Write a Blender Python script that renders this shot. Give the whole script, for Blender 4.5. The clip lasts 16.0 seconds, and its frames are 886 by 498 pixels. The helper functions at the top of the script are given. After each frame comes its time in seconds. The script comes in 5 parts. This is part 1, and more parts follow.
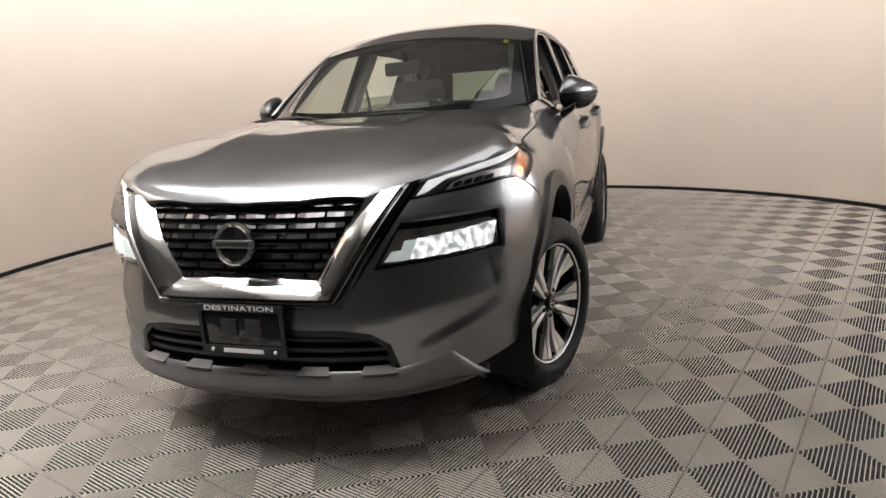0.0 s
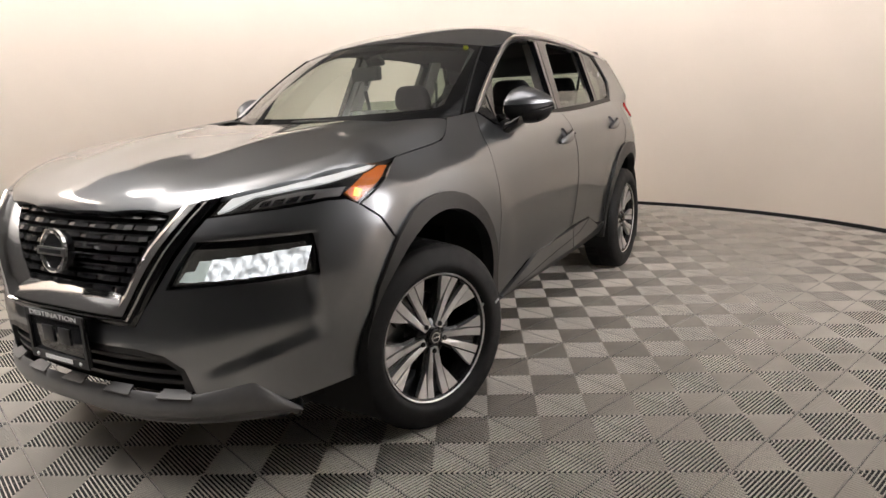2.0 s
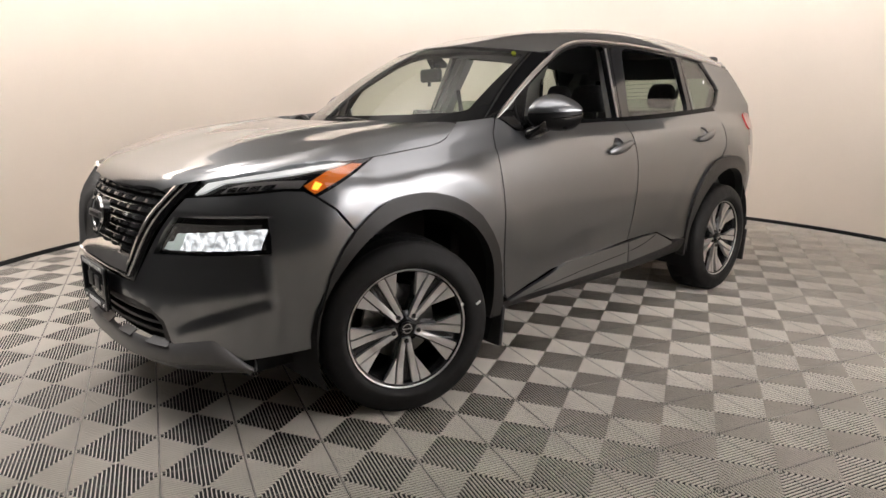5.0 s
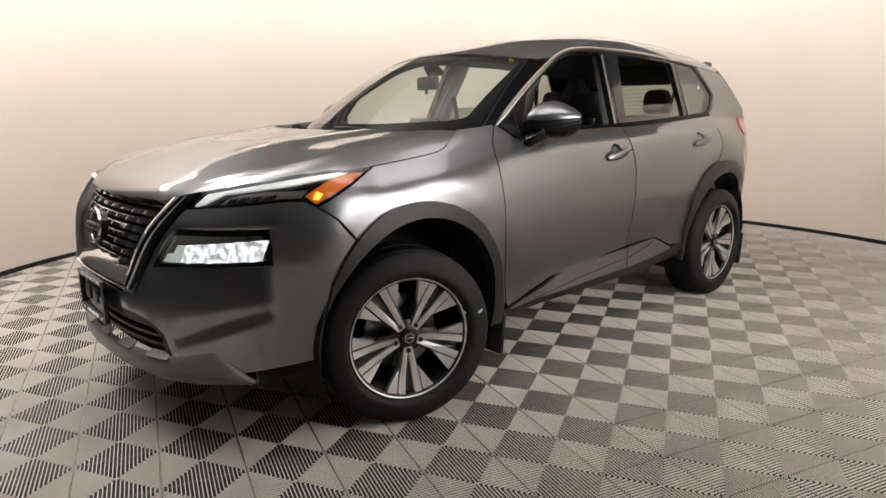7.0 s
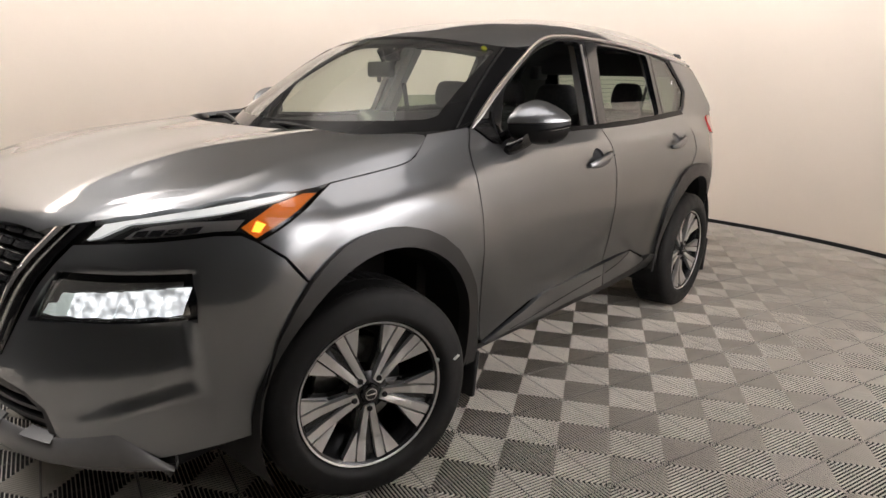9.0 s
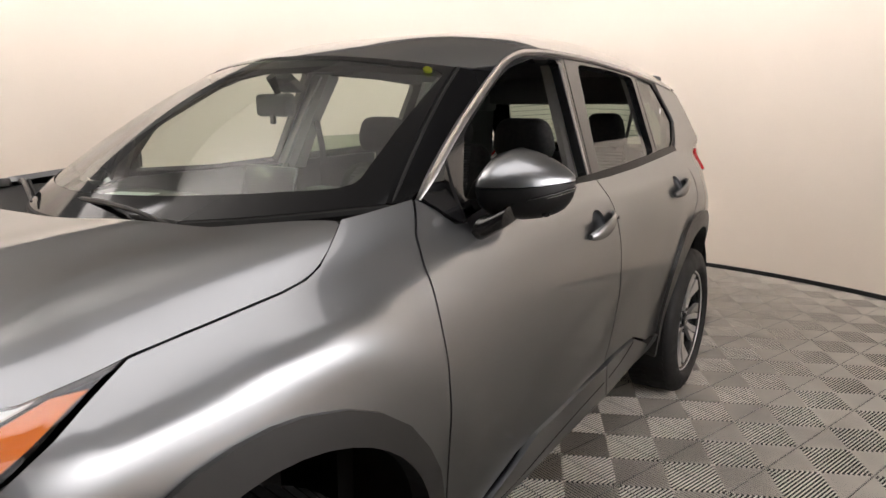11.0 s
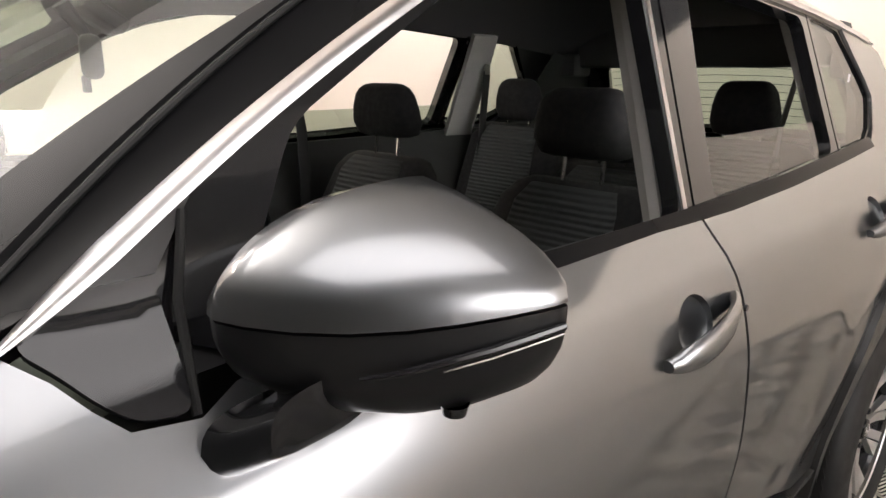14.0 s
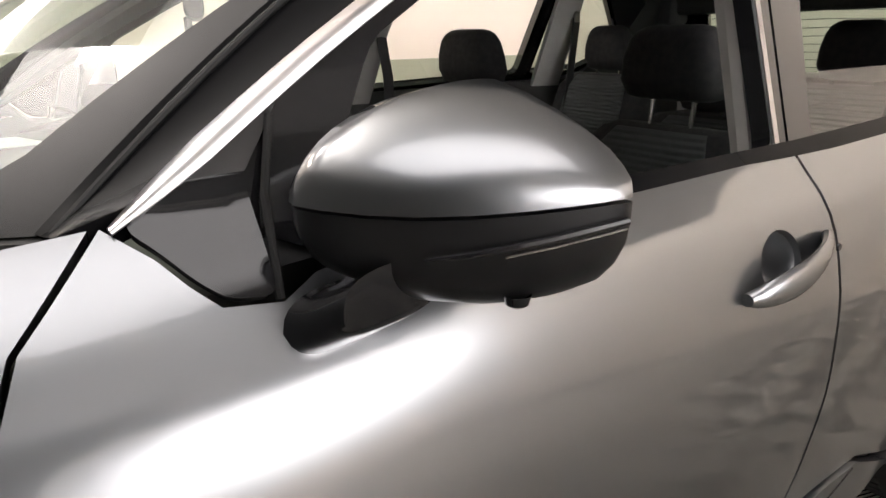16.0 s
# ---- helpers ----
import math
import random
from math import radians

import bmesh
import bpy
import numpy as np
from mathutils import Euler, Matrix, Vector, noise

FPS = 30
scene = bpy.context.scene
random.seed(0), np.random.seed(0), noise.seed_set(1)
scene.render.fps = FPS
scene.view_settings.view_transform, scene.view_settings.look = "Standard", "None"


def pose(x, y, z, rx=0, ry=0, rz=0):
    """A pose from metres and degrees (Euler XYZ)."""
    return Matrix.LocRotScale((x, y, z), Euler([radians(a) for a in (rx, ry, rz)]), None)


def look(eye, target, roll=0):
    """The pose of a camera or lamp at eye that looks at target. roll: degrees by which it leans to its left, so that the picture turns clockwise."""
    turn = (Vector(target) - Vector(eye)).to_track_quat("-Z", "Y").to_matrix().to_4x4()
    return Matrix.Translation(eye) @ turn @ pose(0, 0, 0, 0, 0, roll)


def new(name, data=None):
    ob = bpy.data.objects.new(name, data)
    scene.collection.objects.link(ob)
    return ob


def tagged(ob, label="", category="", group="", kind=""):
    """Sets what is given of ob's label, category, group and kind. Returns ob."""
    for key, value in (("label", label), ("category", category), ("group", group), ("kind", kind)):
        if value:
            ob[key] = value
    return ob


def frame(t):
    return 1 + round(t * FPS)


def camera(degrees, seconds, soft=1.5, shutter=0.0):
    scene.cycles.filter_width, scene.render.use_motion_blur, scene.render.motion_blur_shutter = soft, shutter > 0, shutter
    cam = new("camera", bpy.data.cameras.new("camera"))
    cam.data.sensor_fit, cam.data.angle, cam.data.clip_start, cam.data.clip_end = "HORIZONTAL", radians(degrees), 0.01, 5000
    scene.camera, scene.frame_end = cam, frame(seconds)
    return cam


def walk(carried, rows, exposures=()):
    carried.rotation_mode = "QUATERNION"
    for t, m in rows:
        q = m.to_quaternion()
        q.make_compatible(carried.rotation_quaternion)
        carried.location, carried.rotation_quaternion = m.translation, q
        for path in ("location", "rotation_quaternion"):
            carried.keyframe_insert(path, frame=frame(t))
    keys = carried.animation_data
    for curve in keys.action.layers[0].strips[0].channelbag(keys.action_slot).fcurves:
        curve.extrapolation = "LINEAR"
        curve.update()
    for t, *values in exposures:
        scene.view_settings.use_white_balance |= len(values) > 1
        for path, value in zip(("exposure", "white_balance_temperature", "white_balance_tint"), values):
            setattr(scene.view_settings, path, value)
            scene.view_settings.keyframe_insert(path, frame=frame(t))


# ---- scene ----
cam = camera(68.9, 16.0)
PATH = [
    (0, (1.266, -2.578, 1.231), (0.652, -0.731, 0.772), -4.0),
    (0.5, (1.455, -2.394, 1.222), (0.788, -0.564, 0.767), -3.5),
    (1, (1.696, -2.259, 1.214), (0.877, -0.491, 0.76), -3.9),
    (1.5, (1.92, -2.146, 1.221), (0.99, -0.438, 0.757), -3.0),
    (2, (2.081, -1.979, 1.223), (1.093, -0.295, 0.786), -2.3),
    (2.5, (2.276, -1.895, 1.229), (1.185, -0.275, 0.797), -2.2),
    (3, (2.447, -1.839, 1.233), (1.25, -0.297, 0.796), -2.1),
    (3.5, (2.567, -1.694, 1.228), (1.311, -0.201, 0.79), -1.7),
    (4, (2.652, -1.597, 1.247), (1.324, -0.172, 0.795), -1.0),
    (4.5, (2.755, -1.559, 1.254), (1.358, -0.203, 0.793), -0.4),
    (5, (2.797, -1.552, 1.256), (1.352, -0.243, 0.81), 0.2),
    (5.2, (2.798, -1.551, 1.256), (1.336, -0.259, 0.82), 0.1),
    (7.5, (2.727, -1.57, 1.276), (1.324, -0.212, 0.845), -0.7),
    (8, (2.572, -1.555, 1.309), (1.236, -0.138, 0.855), -0.3),
    (8.5, (2.43, -1.471, 1.316), (1.139, -0.015, 0.854), 0.5),
    (8.7, (2.37, -1.414, 1.335), (1.093, 0.045, 0.841), 1.1),
    (10.8, (1.659, -0.622, 1.378), (0.554, 0.991, 0.957), 0.7),
    (11, (1.612, -0.533, 1.379), (0.508, 1.082, 0.963), 0.2),
    (11.5, (1.501, -0.322, 1.391), (0.423, 1.314, 0.988), 0.2),
    (12, (1.454, -0.093, 1.397), (0.324, 1.504, 0.983), 1.0),
    (12.5, (1.356, 0.115, 1.383), (0.149, 1.65, 0.948), 1.1),
    (13, (1.271, 0.292, 1.384), (0.026, 1.793, 0.941), 0.6),
    (13.5, (1.263, 0.481, 1.376), (-0.062, 1.903, 0.903), 1.1),
    (14, (1.248, 0.571, 1.368), (-0.149, 1.909, 0.86), 0.7),
    (14.5, (1.246, 0.584, 1.357), (-0.18, 1.875, 0.81), -0.4),
    (15, (1.265, 0.586, 1.34), (-0.179, 1.846, 0.767), -0.7),
    (15.5, (1.276, 0.581, 1.328), (-0.185, 1.812, 0.737), -0.2),
    (16, (1.282, 0.561, 1.324), (-0.259, 1.676, 0.708), -0.1),
]
walk(cam, [(t, look(eye, target, roll)) for t, eye, target, roll in PATH], exposures=[(0, 0.32), (11.0, 0.36), (12.6, 0.44), (14.0, 0.84), (16.0, 0.84)])


# ---- world and light ----
world = bpy.data.worlds.new("world")
scene.world = world
world.use_nodes = True
world.node_tree.nodes["Background"].inputs[0].default_value = (1.0, 0.9, 0.78, 1)
world.node_tree.nodes["Background"].inputs[1].default_value = 0.02
CX, CY, RAD = -0.016, 1.652, 3.96      # the round booth
TOP, WALL_TOP = 4.2, 2.90
LAMP_COL = (0.985, 0.950, 0.948)
COVE_GLOW, SOFT_GLOW, PANEL_GLOW, BOUNCE_W, DOWN_W = 11.4, 1.2, 6.4, 350, 58


def area_lamp(name, m, sx, sy, watts, col=LAMP_COL):
    d = bpy.data.lights.new(name, "AREA")
    d.shape, d.size, d.size_y, d.energy, d.color = "RECTANGLE", sx, sy, watts, col
    ob = new(name, d)
    ob.matrix_world = m
    return ob


# unseen fill lamps added in front of the car, one up at the white ceiling, one down at the floor; the other lights are
# built with the ceiling
area_lamp("bounce_fill", Matrix.Translation((-2.1, -0.85, 2.7)) @ Matrix.Rotation(math.pi, 4, "X"), 2.6, 2.2, BOUNCE_W)
down = area_lamp("down_fill", Matrix.Translation((-1.2, -2.3, 3.9)), 2.6, 1.8, DOWN_W)
down.data.spread = radians(80)


# ---- materials ----
def rgba(c):
    return (*c, 1.0) if len(c) == 3 else c


def mat(name, col, rough=0.5, metal=0.0, coat=0.0, var=0.0, scale=8.0, bump=0.0, bscale=200.0, spec=0.5, coat_rough=0.03, coord=""):
    m = bpy.data.materials.new(name)
    m.use_nodes = True
    nt = m.node_tree
    b = nt.nodes["Principled BSDF"]
    b.inputs["Base Color"].default_value = rgba(col)
    b.inputs["Roughness"].default_value = rough
    b.inputs["Metallic"].default_value = metal
    b.inputs["Coat Weight"].default_value = coat
    b.inputs["Coat Roughness"].default_value = coat_rough
    b.inputs["Specular IOR Level"].default_value = spec
    tc = nt.nodes.new("ShaderNodeTexCoord")
    where = tc.outputs["Object"]
    if coord == "world":
        where = nt.nodes.new("ShaderNodeNewGeometry").outputs["Position"]
    if var > 0:
        n = nt.nodes.new("ShaderNodeTexNoise")
        n.inputs["Scale"].default_value = scale
        n.inputs["Detail"].default_value = 6
        nt.links.new(where, n.inputs["Vector"])
        r = nt.nodes.new("ShaderNodeMapRange")
        r.inputs["From Min"].default_value, r.inputs["From Max"].default_value = 0.3, 0.7
        r.inputs["To Min"].default_value, r.inputs["To Max"].default_value = 1 - var, 1 + var
        nt.links.new(n.outputs["Fac"], r.inputs["Value"])
        mx = nt.nodes.new("ShaderNodeVectorMath")
        mx.operation = "SCALE"
        mx.inputs[0].default_value = col[:3]
        nt.links.new(r.outputs[0], mx.inputs["Scale"])
        nt.links.new(mx.outputs[0], b.inputs["Base Color"])
        rr = nt.nodes.new("ShaderNodeMapRange")
        rr.inputs["From Min"].default_value, rr.inputs["From Max"].default_value = 0.3, 0.7
        rr.inputs["To Min"].default_value, rr.inputs["To Max"].default_value = rough * (1 - var), min(1, rough * (1 + var))
        nt.links.new(n.outputs["Fac"], rr.inputs["Value"])
        nt.links.new(rr.outputs[0], b.inputs["Roughness"])
    if bump > 0:
        n2 = nt.nodes.new("ShaderNodeTexNoise")
        n2.inputs["Scale"].default_value = bscale
        n2.inputs["Detail"].default_value = 4
        nt.links.new(tc.outputs["Object"], n2.inputs["Vector"])
        bp = nt.nodes.new("ShaderNodeBump")
        bp.inputs["Strength"].default_value = bump
        bp.inputs["Distance"].default_value = 0.002
        nt.links.new(n2.outputs["Fac"], bp.inputs["Height"])
        nt.links.new(bp.outputs[0], b.inputs["Normal"])
    return m


def emit_mat(name, col, strength):
    m = mat(name, col, 0.3)
    b = m.node_tree.nodes["Principled BSDF"]
    b.inputs["Emission Color"].default_value = rgba(col)
    b.inputs["Emission Strength"].default_value = strength
    return m


def glass_mat(name, tint, gloss_rough=0.0):
    """Thin pane: tinted straight-through light and a Fresnel reflection."""
    m = bpy.data.materials.new(name)
    m.use_nodes = True
    nt = m.node_tree
    nt.nodes.remove(nt.nodes["Principled BSDF"])
    out = nt.nodes["Material Output"]
    tr = nt.nodes.new("ShaderNodeBsdfTransparent")
    tr.inputs[0].default_value = rgba(tint)
    gl = nt.nodes.new("ShaderNodeBsdfGlossy")
    gl.inputs["Roughness"].default_value = gloss_rough
    lw = nt.nodes.new("ShaderNodeLayerWeight")
    lw.inputs["Blend"].default_value = 0.5
    pw = nt.nodes.new("ShaderNodeMath")
    pw.operation = "POWER"
    pw.inputs[1].default_value = 5
    nt.links.new(lw.outputs["Facing"], pw.inputs[0])
    fr = nt.nodes.new("ShaderNodeMapRange")
    fr.inputs["To Min"].default_value, fr.inputs["To Max"].default_value = 0.10, 1.0
    nt.links.new(pw.outputs[0], fr.inputs["Value"])
    mix = nt.nodes.new("ShaderNodeMixShader")
    nt.links.new(fr.outputs[0], mix.inputs[0])
    nt.links.new(tr.outputs[0], mix.inputs[1])
    nt.links.new(gl.outputs[0], mix.inputs[2])
    nt.links.new(mix.outputs[0], out.inputs[0])
    return m


def paint_mat():
    """Gunmetal paint: metal flake base under a clear coat."""
    m = mat("gunmetal_paint", (0.222, 0.230, 0.242), 0.34, 1.0, 1.0, coat_rough=0.035)
    nt = m.node_tree
    b = nt.nodes["Principled BSDF"]
    b.inputs["Coat IOR"].default_value = 1.8
    b.inputs["Specular Tint"].default_value = (0.40, 0.40, 0.40, 1)
    tc = nt.nodes.new("ShaderNodeTexCoord")
    v = nt.nodes.new("ShaderNodeTexVoronoi")
    v.inputs["Scale"].default_value = 1800
    nt.links.new(tc.outputs["Object"], v.inputs["Vector"])
    r = nt.nodes.new("ShaderNodeMapRange")
    r.inputs["To Min"].default_value, r.inputs["To Max"].default_value = 0.32, 0.36
    nt.links.new(v.outputs["Color"], r.inputs["Value"])
    nt.links.new(r.outputs[0], b.inputs["Roughness"])
    return m


M_PAINT = paint_mat()
M_CLAD = mat("grained_plastic", (0.022, 0.0215, 0.021), 0.42, var=0.1, scale=30, bump=0.15, bscale=900)
M_SKID = mat("satin_grey_plastic", (0.15, 0.147, 0.144), 0.36, 0.3, var=0.06, scale=25)
M_BLACK = mat("gloss_black", (0.010, 0.010, 0.011), 0.08, coat=0.1)
M_GRILLE = mat("grille_plastic", (0.012, 0.012, 0.013), 0.16, spec=0.8)
# brighter metal that stands for the highlights along the black grille bars
M_GRILLE_GLINT = mat("grille_glint_metal", (0.45, 0.45, 0.455), 0.2, 1.0)
M_PILLAR = mat("pillar_black", (0.005, 0.005, 0.0055), 0.22, spec=0.03)
M_BORDER = mat("black_glass_border", (0.006, 0.006, 0.0065), 0.08, spec=0.13)
M_SATIN = mat("satin_black", (0.018, 0.018, 0.019), 0.45, var=0.15, scale=40)
M_HOUSING = mat("mirror_plastic", (0.009, 0.009, 0.0095), 0.36, var=0.1, scale=40, bump=0.06, bscale=900, spec=0.25)
M_SAILGREY = mat("sail_plastic", (0.03, 0.029, 0.029), 0.25, var=0.08, scale=40)
M_SEAL = mat("rubber_seal", (0.008, 0.008, 0.008), 0.6, spec=0.3)
M_MATT = mat("matt_black", (0.010, 0.010, 0.010), 0.85)
M_RUBBER = mat("tyre_rubber", (0.011, 0.0107, 0.0107), 0.66, var=0.15, scale=25, bump=0.2, bscale=400, spec=0.35)
M_CHROME = mat("chrome", (0.83, 0.82, 0.81), 0.11, 1.0)
M_SATCHROME = mat("satin_chrome", (0.42, 0.415, 0.41), 0.33, 1.0)
M_TRIM = mat("window_trim_chrome", (0.56, 0.55, 0.545), 0.28, 1.0)
M_ALLOY = mat("machined_alloy", (0.80, 0.795, 0.79), 0.42, 1.0, var=0.03, scale=60)
M_ALLOYDARK = mat("dark_alloy_paint", (0.03, 0.03, 0.032), 0.25, 0.5, coat=0.5)
M_DISC = mat("brake_steel", (0.30, 0.29, 0.28), 0.35, 1.0, var=0.15, scale=50)
M_FABRIC = mat("seat_fabric", (0.014, 0.014, 0.0155), 0.9, var=0.25, scale=60, bump=0.4, bscale=500)
M_FABRIC2 = mat("ribbed_seat_fabric", (0.06, 0.065, 0.065), 0.9, var=0.2, scale=80, bump=0.4, bscale=300)
_nt = M_FABRIC2.node_tree
_w = _nt.nodes.new("ShaderNodeTexWave")
_w.bands_direction = "Z"
_w.inputs["Scale"].default_value, _w.inputs["Distortion"].default_value = 22, 0.6
_nt.links.new(_nt.nodes.new("ShaderNodeTexCoord").outputs["Object"], _w.inputs["Vector"])
_bp = _nt.nodes.new("ShaderNodeBump")
_bp.inputs["Strength"].default_value, _bp.inputs["Distance"].default_value = 0.8, 0.006
_nt.links.new(_w.outputs["Fac"], _bp.inputs["Height"])
_nt.links.new(_bp.outputs[0], _nt.nodes["Principled BSDF"].inputs["Normal"])
M_DASH = mat("dash_plastic", (0.07, 0.075, 0.07), 0.65, var=0.1, scale=30, bump=0.05, bscale=400)
M_LINING = mat("door_lining_plastic", (0.05, 0.052, 0.05), 0.65, var=0.1, scale=30, bump=0.05, bscale=400)
M_TRIMGREY = mat("pillar_trim", (0.42, 0.41, 0.39), 0.6, var=0.05, scale=20)
M_LINER = mat("headliner", (0.10, 0.10, 0.10), 0.9, var=0.06, scale=60)
M_GLASS = glass_mat("windshield_glass", (0.68, 0.76, 0.68))
M_REARGLASS = glass_mat("tinted_rear_glass", (0.50, 0.58, 0.50))
M_BACKGLASS = glass_mat("back_glass", (0.36, 0.43, 0.37))
M_PRIVACY = glass_mat("privacy_glass", (0.50, 0.56, 0.50))
M_LENS = glass_mat("clear_lens", (0.96, 0.96, 0.96))
M_AMBER = mat("amber_reflector", (0.85, 0.20, 0.01), 0.25, coat=0.6)
M_RED = mat("red_lens", (0.55, 0.02, 0.02), 0.12, coat=0.6)
M_LED = emit_mat("led_white", (0.93, 0.97, 1.0), 2.0)
_nt = M_LED.node_tree
_v = _nt.nodes.new("ShaderNodeTexVoronoi")
_v.inputs["Scale"].default_value = 48
_tc = _nt.nodes.new("ShaderNodeTexCoord")
_nt.links.new(_tc.outputs["Object"], _v.inputs["Vector"])
_r = _nt.nodes.new("ShaderNodeMapRange")
_r.inputs["From Max"].default_value, _r.inputs["To Min"].default_value, _r.inputs["To Max"].default_value = 0.8, 1.5, 0.12
_nt.links.new(_v.outputs["Distance"], _r.inputs["Value"])
_nt.links.new(_r.outputs[0], _nt.nodes["Principled BSDF"].inputs["Emission Strength"])
M_FACET = emit_mat("lamp_facet", (0.80, 0.90, 0.86), 0.22)
M_DRL = emit_mat("light_guide", (0.95, 0.97, 0.96), 0.32)
M_AMBERLIT = emit_mat("amber_bulb", (1.0, 0.42, 0.04), 1.6)
M_WHITE = mat("white_print", (0.75, 0.75, 0.74), 0.5)
M_YELLOW = mat("yellow_sticker", (0.75, 0.80, 0.08), 0.5)
M_PAPER = mat("paper", (0.72, 0.76, 0.74), 0.7)
M_WALL = mat("cream_wall_paint", (0.86, 0.77, 0.675), 0.55, var=0.025, scale=1.1, bump=0.05, bscale=60)
# near-black, in place of the unlit space around the booth
M_BAY = mat("unlit_space_black", (0.05, 0.049, 0.047), 0.8, var=0.1, scale=1.5)
M_VALANCE = mat("valance_paint", (0.30, 0.285, 0.27), 0.8, var=0.05, scale=2)
M_CEIL = mat("white_ceiling", (0.62, 0.595, 0.56), 0.9, var=0.05, scale=2)
M_TILE = mat("ribbed_tile_plastic", (0.66, 0.615, 0.55), 0.55, var=0.10, scale=2.6, coord="world", spec=0.18)
# the tile's own plastic at half tone, the notch's shade put into the colour
M_TILE_DIMMED = mat("dimmed_tile_plastic", (0.34, 0.317, 0.285), 0.5, var=0.1, scale=5)
# near-black, so the shade between the ribs is in the colour
M_GAP_SHADE = mat("gap_shade_slab", (0.008, 0.0075, 0.007), 0.9, var=0.2, scale=4)


# ---- mesh tools ----
def raw(name, verts, faces, material, parent=None, label="", normals=None, smooth=True):
    me = bpy.data.meshes.new(name)
    me.from_pydata([tuple(v) for v in verts], [], [tuple(f) for f in faces])
    me.materials.append(material)
    me.update()
    if smooth:
        me.polygons.foreach_set("use_smooth", [True] * len(me.polygons))
        if normals is not None:
            me.normals_split_custom_set_from_vertices([tuple(n) for n in normals])
    ob = new(name, me)
    if parent is not None:
        ob.parent = parent
    if label:
        ob["label"] = label
    return ob


def part(name, bm, material, parent, label="", smooth=True, angle=35):
    me = bpy.data.meshes.new(name)
    bmesh.ops.recalc_face_normals(bm, faces=bm.faces[:])
    if smooth:
        for f in bm.faces:
            f.smooth = True
        for e in bm.edges:
            if len(e.link_faces) == 2 and e.calc_face_angle(0) > radians(angle):
                e.smooth = False
    bm.to_mesh(me)
    bm.free()
    me.materials.append(material)
    ob = new(name, me)
    if parent is not None:
        ob.parent = parent
    if label:
        ob["label"] = label
    return ob


def table(tab, v):
    """Smooth curve through a few (place, value) pairs."""
    if v <= tab[0][0]:
        return tab[0][1]
    if v >= tab[-1][0]:
        return tab[-1][1]
    i = max(k for k in range(len(tab) - 1) if tab[k][0] <= v)

    def slope(k):
        if k == 0 or k == len(tab) - 1:
            a, b = (tab[0], tab[1]) if k == 0 else (tab[-2], tab[-1])
            return (b[1] - a[1]) / (b[0] - a[0])
        a = (tab[k][1] - tab[k - 1][1]) / (tab[k][0] - tab[k - 1][0])
        b = (tab[k + 1][1] - tab[k][1]) / (tab[k + 1][0] - tab[k][0])
        return 0 if a * b <= 0 else 2 * a * b / (a + b)
    h = tab[i + 1][0] - tab[i][0]
    t = (v - tab[i][0]) / h
    return ((2 * t ** 3 - 3 * t * t + 1) * tab[i][1] + (t ** 3 - 2 * t * t + t) * slope(i) * h
            + (-2 * t ** 3 + 3 * t * t) * tab[i + 1][1] + (t ** 3 - t * t) * slope(i + 1) * h)


def ease(a, b, v):
    t = min(1.0, max(0.0, (v - a) / (b - a)))
    return t * t * (3 - 2 * t)


def inside(p, poly):
    x, y = p
    c = False
    j = len(poly) - 1
    for i in range(len(poly)):
        (xi, yi), (xj, yj) = poly[i], poly[j]
        if (yi > y) != (yj > y) and x < (xj - xi) * (y - yi) / (yj - yi) + xi:
            c = not c
        j = i
    return c


def densify(poly, step):
    out = []
    for i, a in enumerate(poly):
        b = poly[(i + 1) % len(poly)]
        n = max(1, int(math.ceil(math.dist(a, b) / step)))
        out += [(a[0] + (b[0] - a[0]) * k / n, a[1] + (b[1] - a[1]) * k / n) for k in range(n)]
    return out


def rounded(poly, r, n=3):
    """The polygon with its corners rounded off."""
    out = []
    for i, b in enumerate(poly):
        a, c = poly[i - 1], poly[(i + 1) % len(poly)]
        A, B, C = Vector(a), Vector(b), Vector(c)
        d = min(r, (A - B).length * 0.45, (C - B).length * 0.45)
        p, q = B + (A - B).normalized() * d, B + (C - B).normalized() * d
        for k in range(n + 1):
            t = k / n
            out.append(tuple((1 - t) ** 2 * p + 2 * t * (1 - t) * B + t * t * q))
    return out


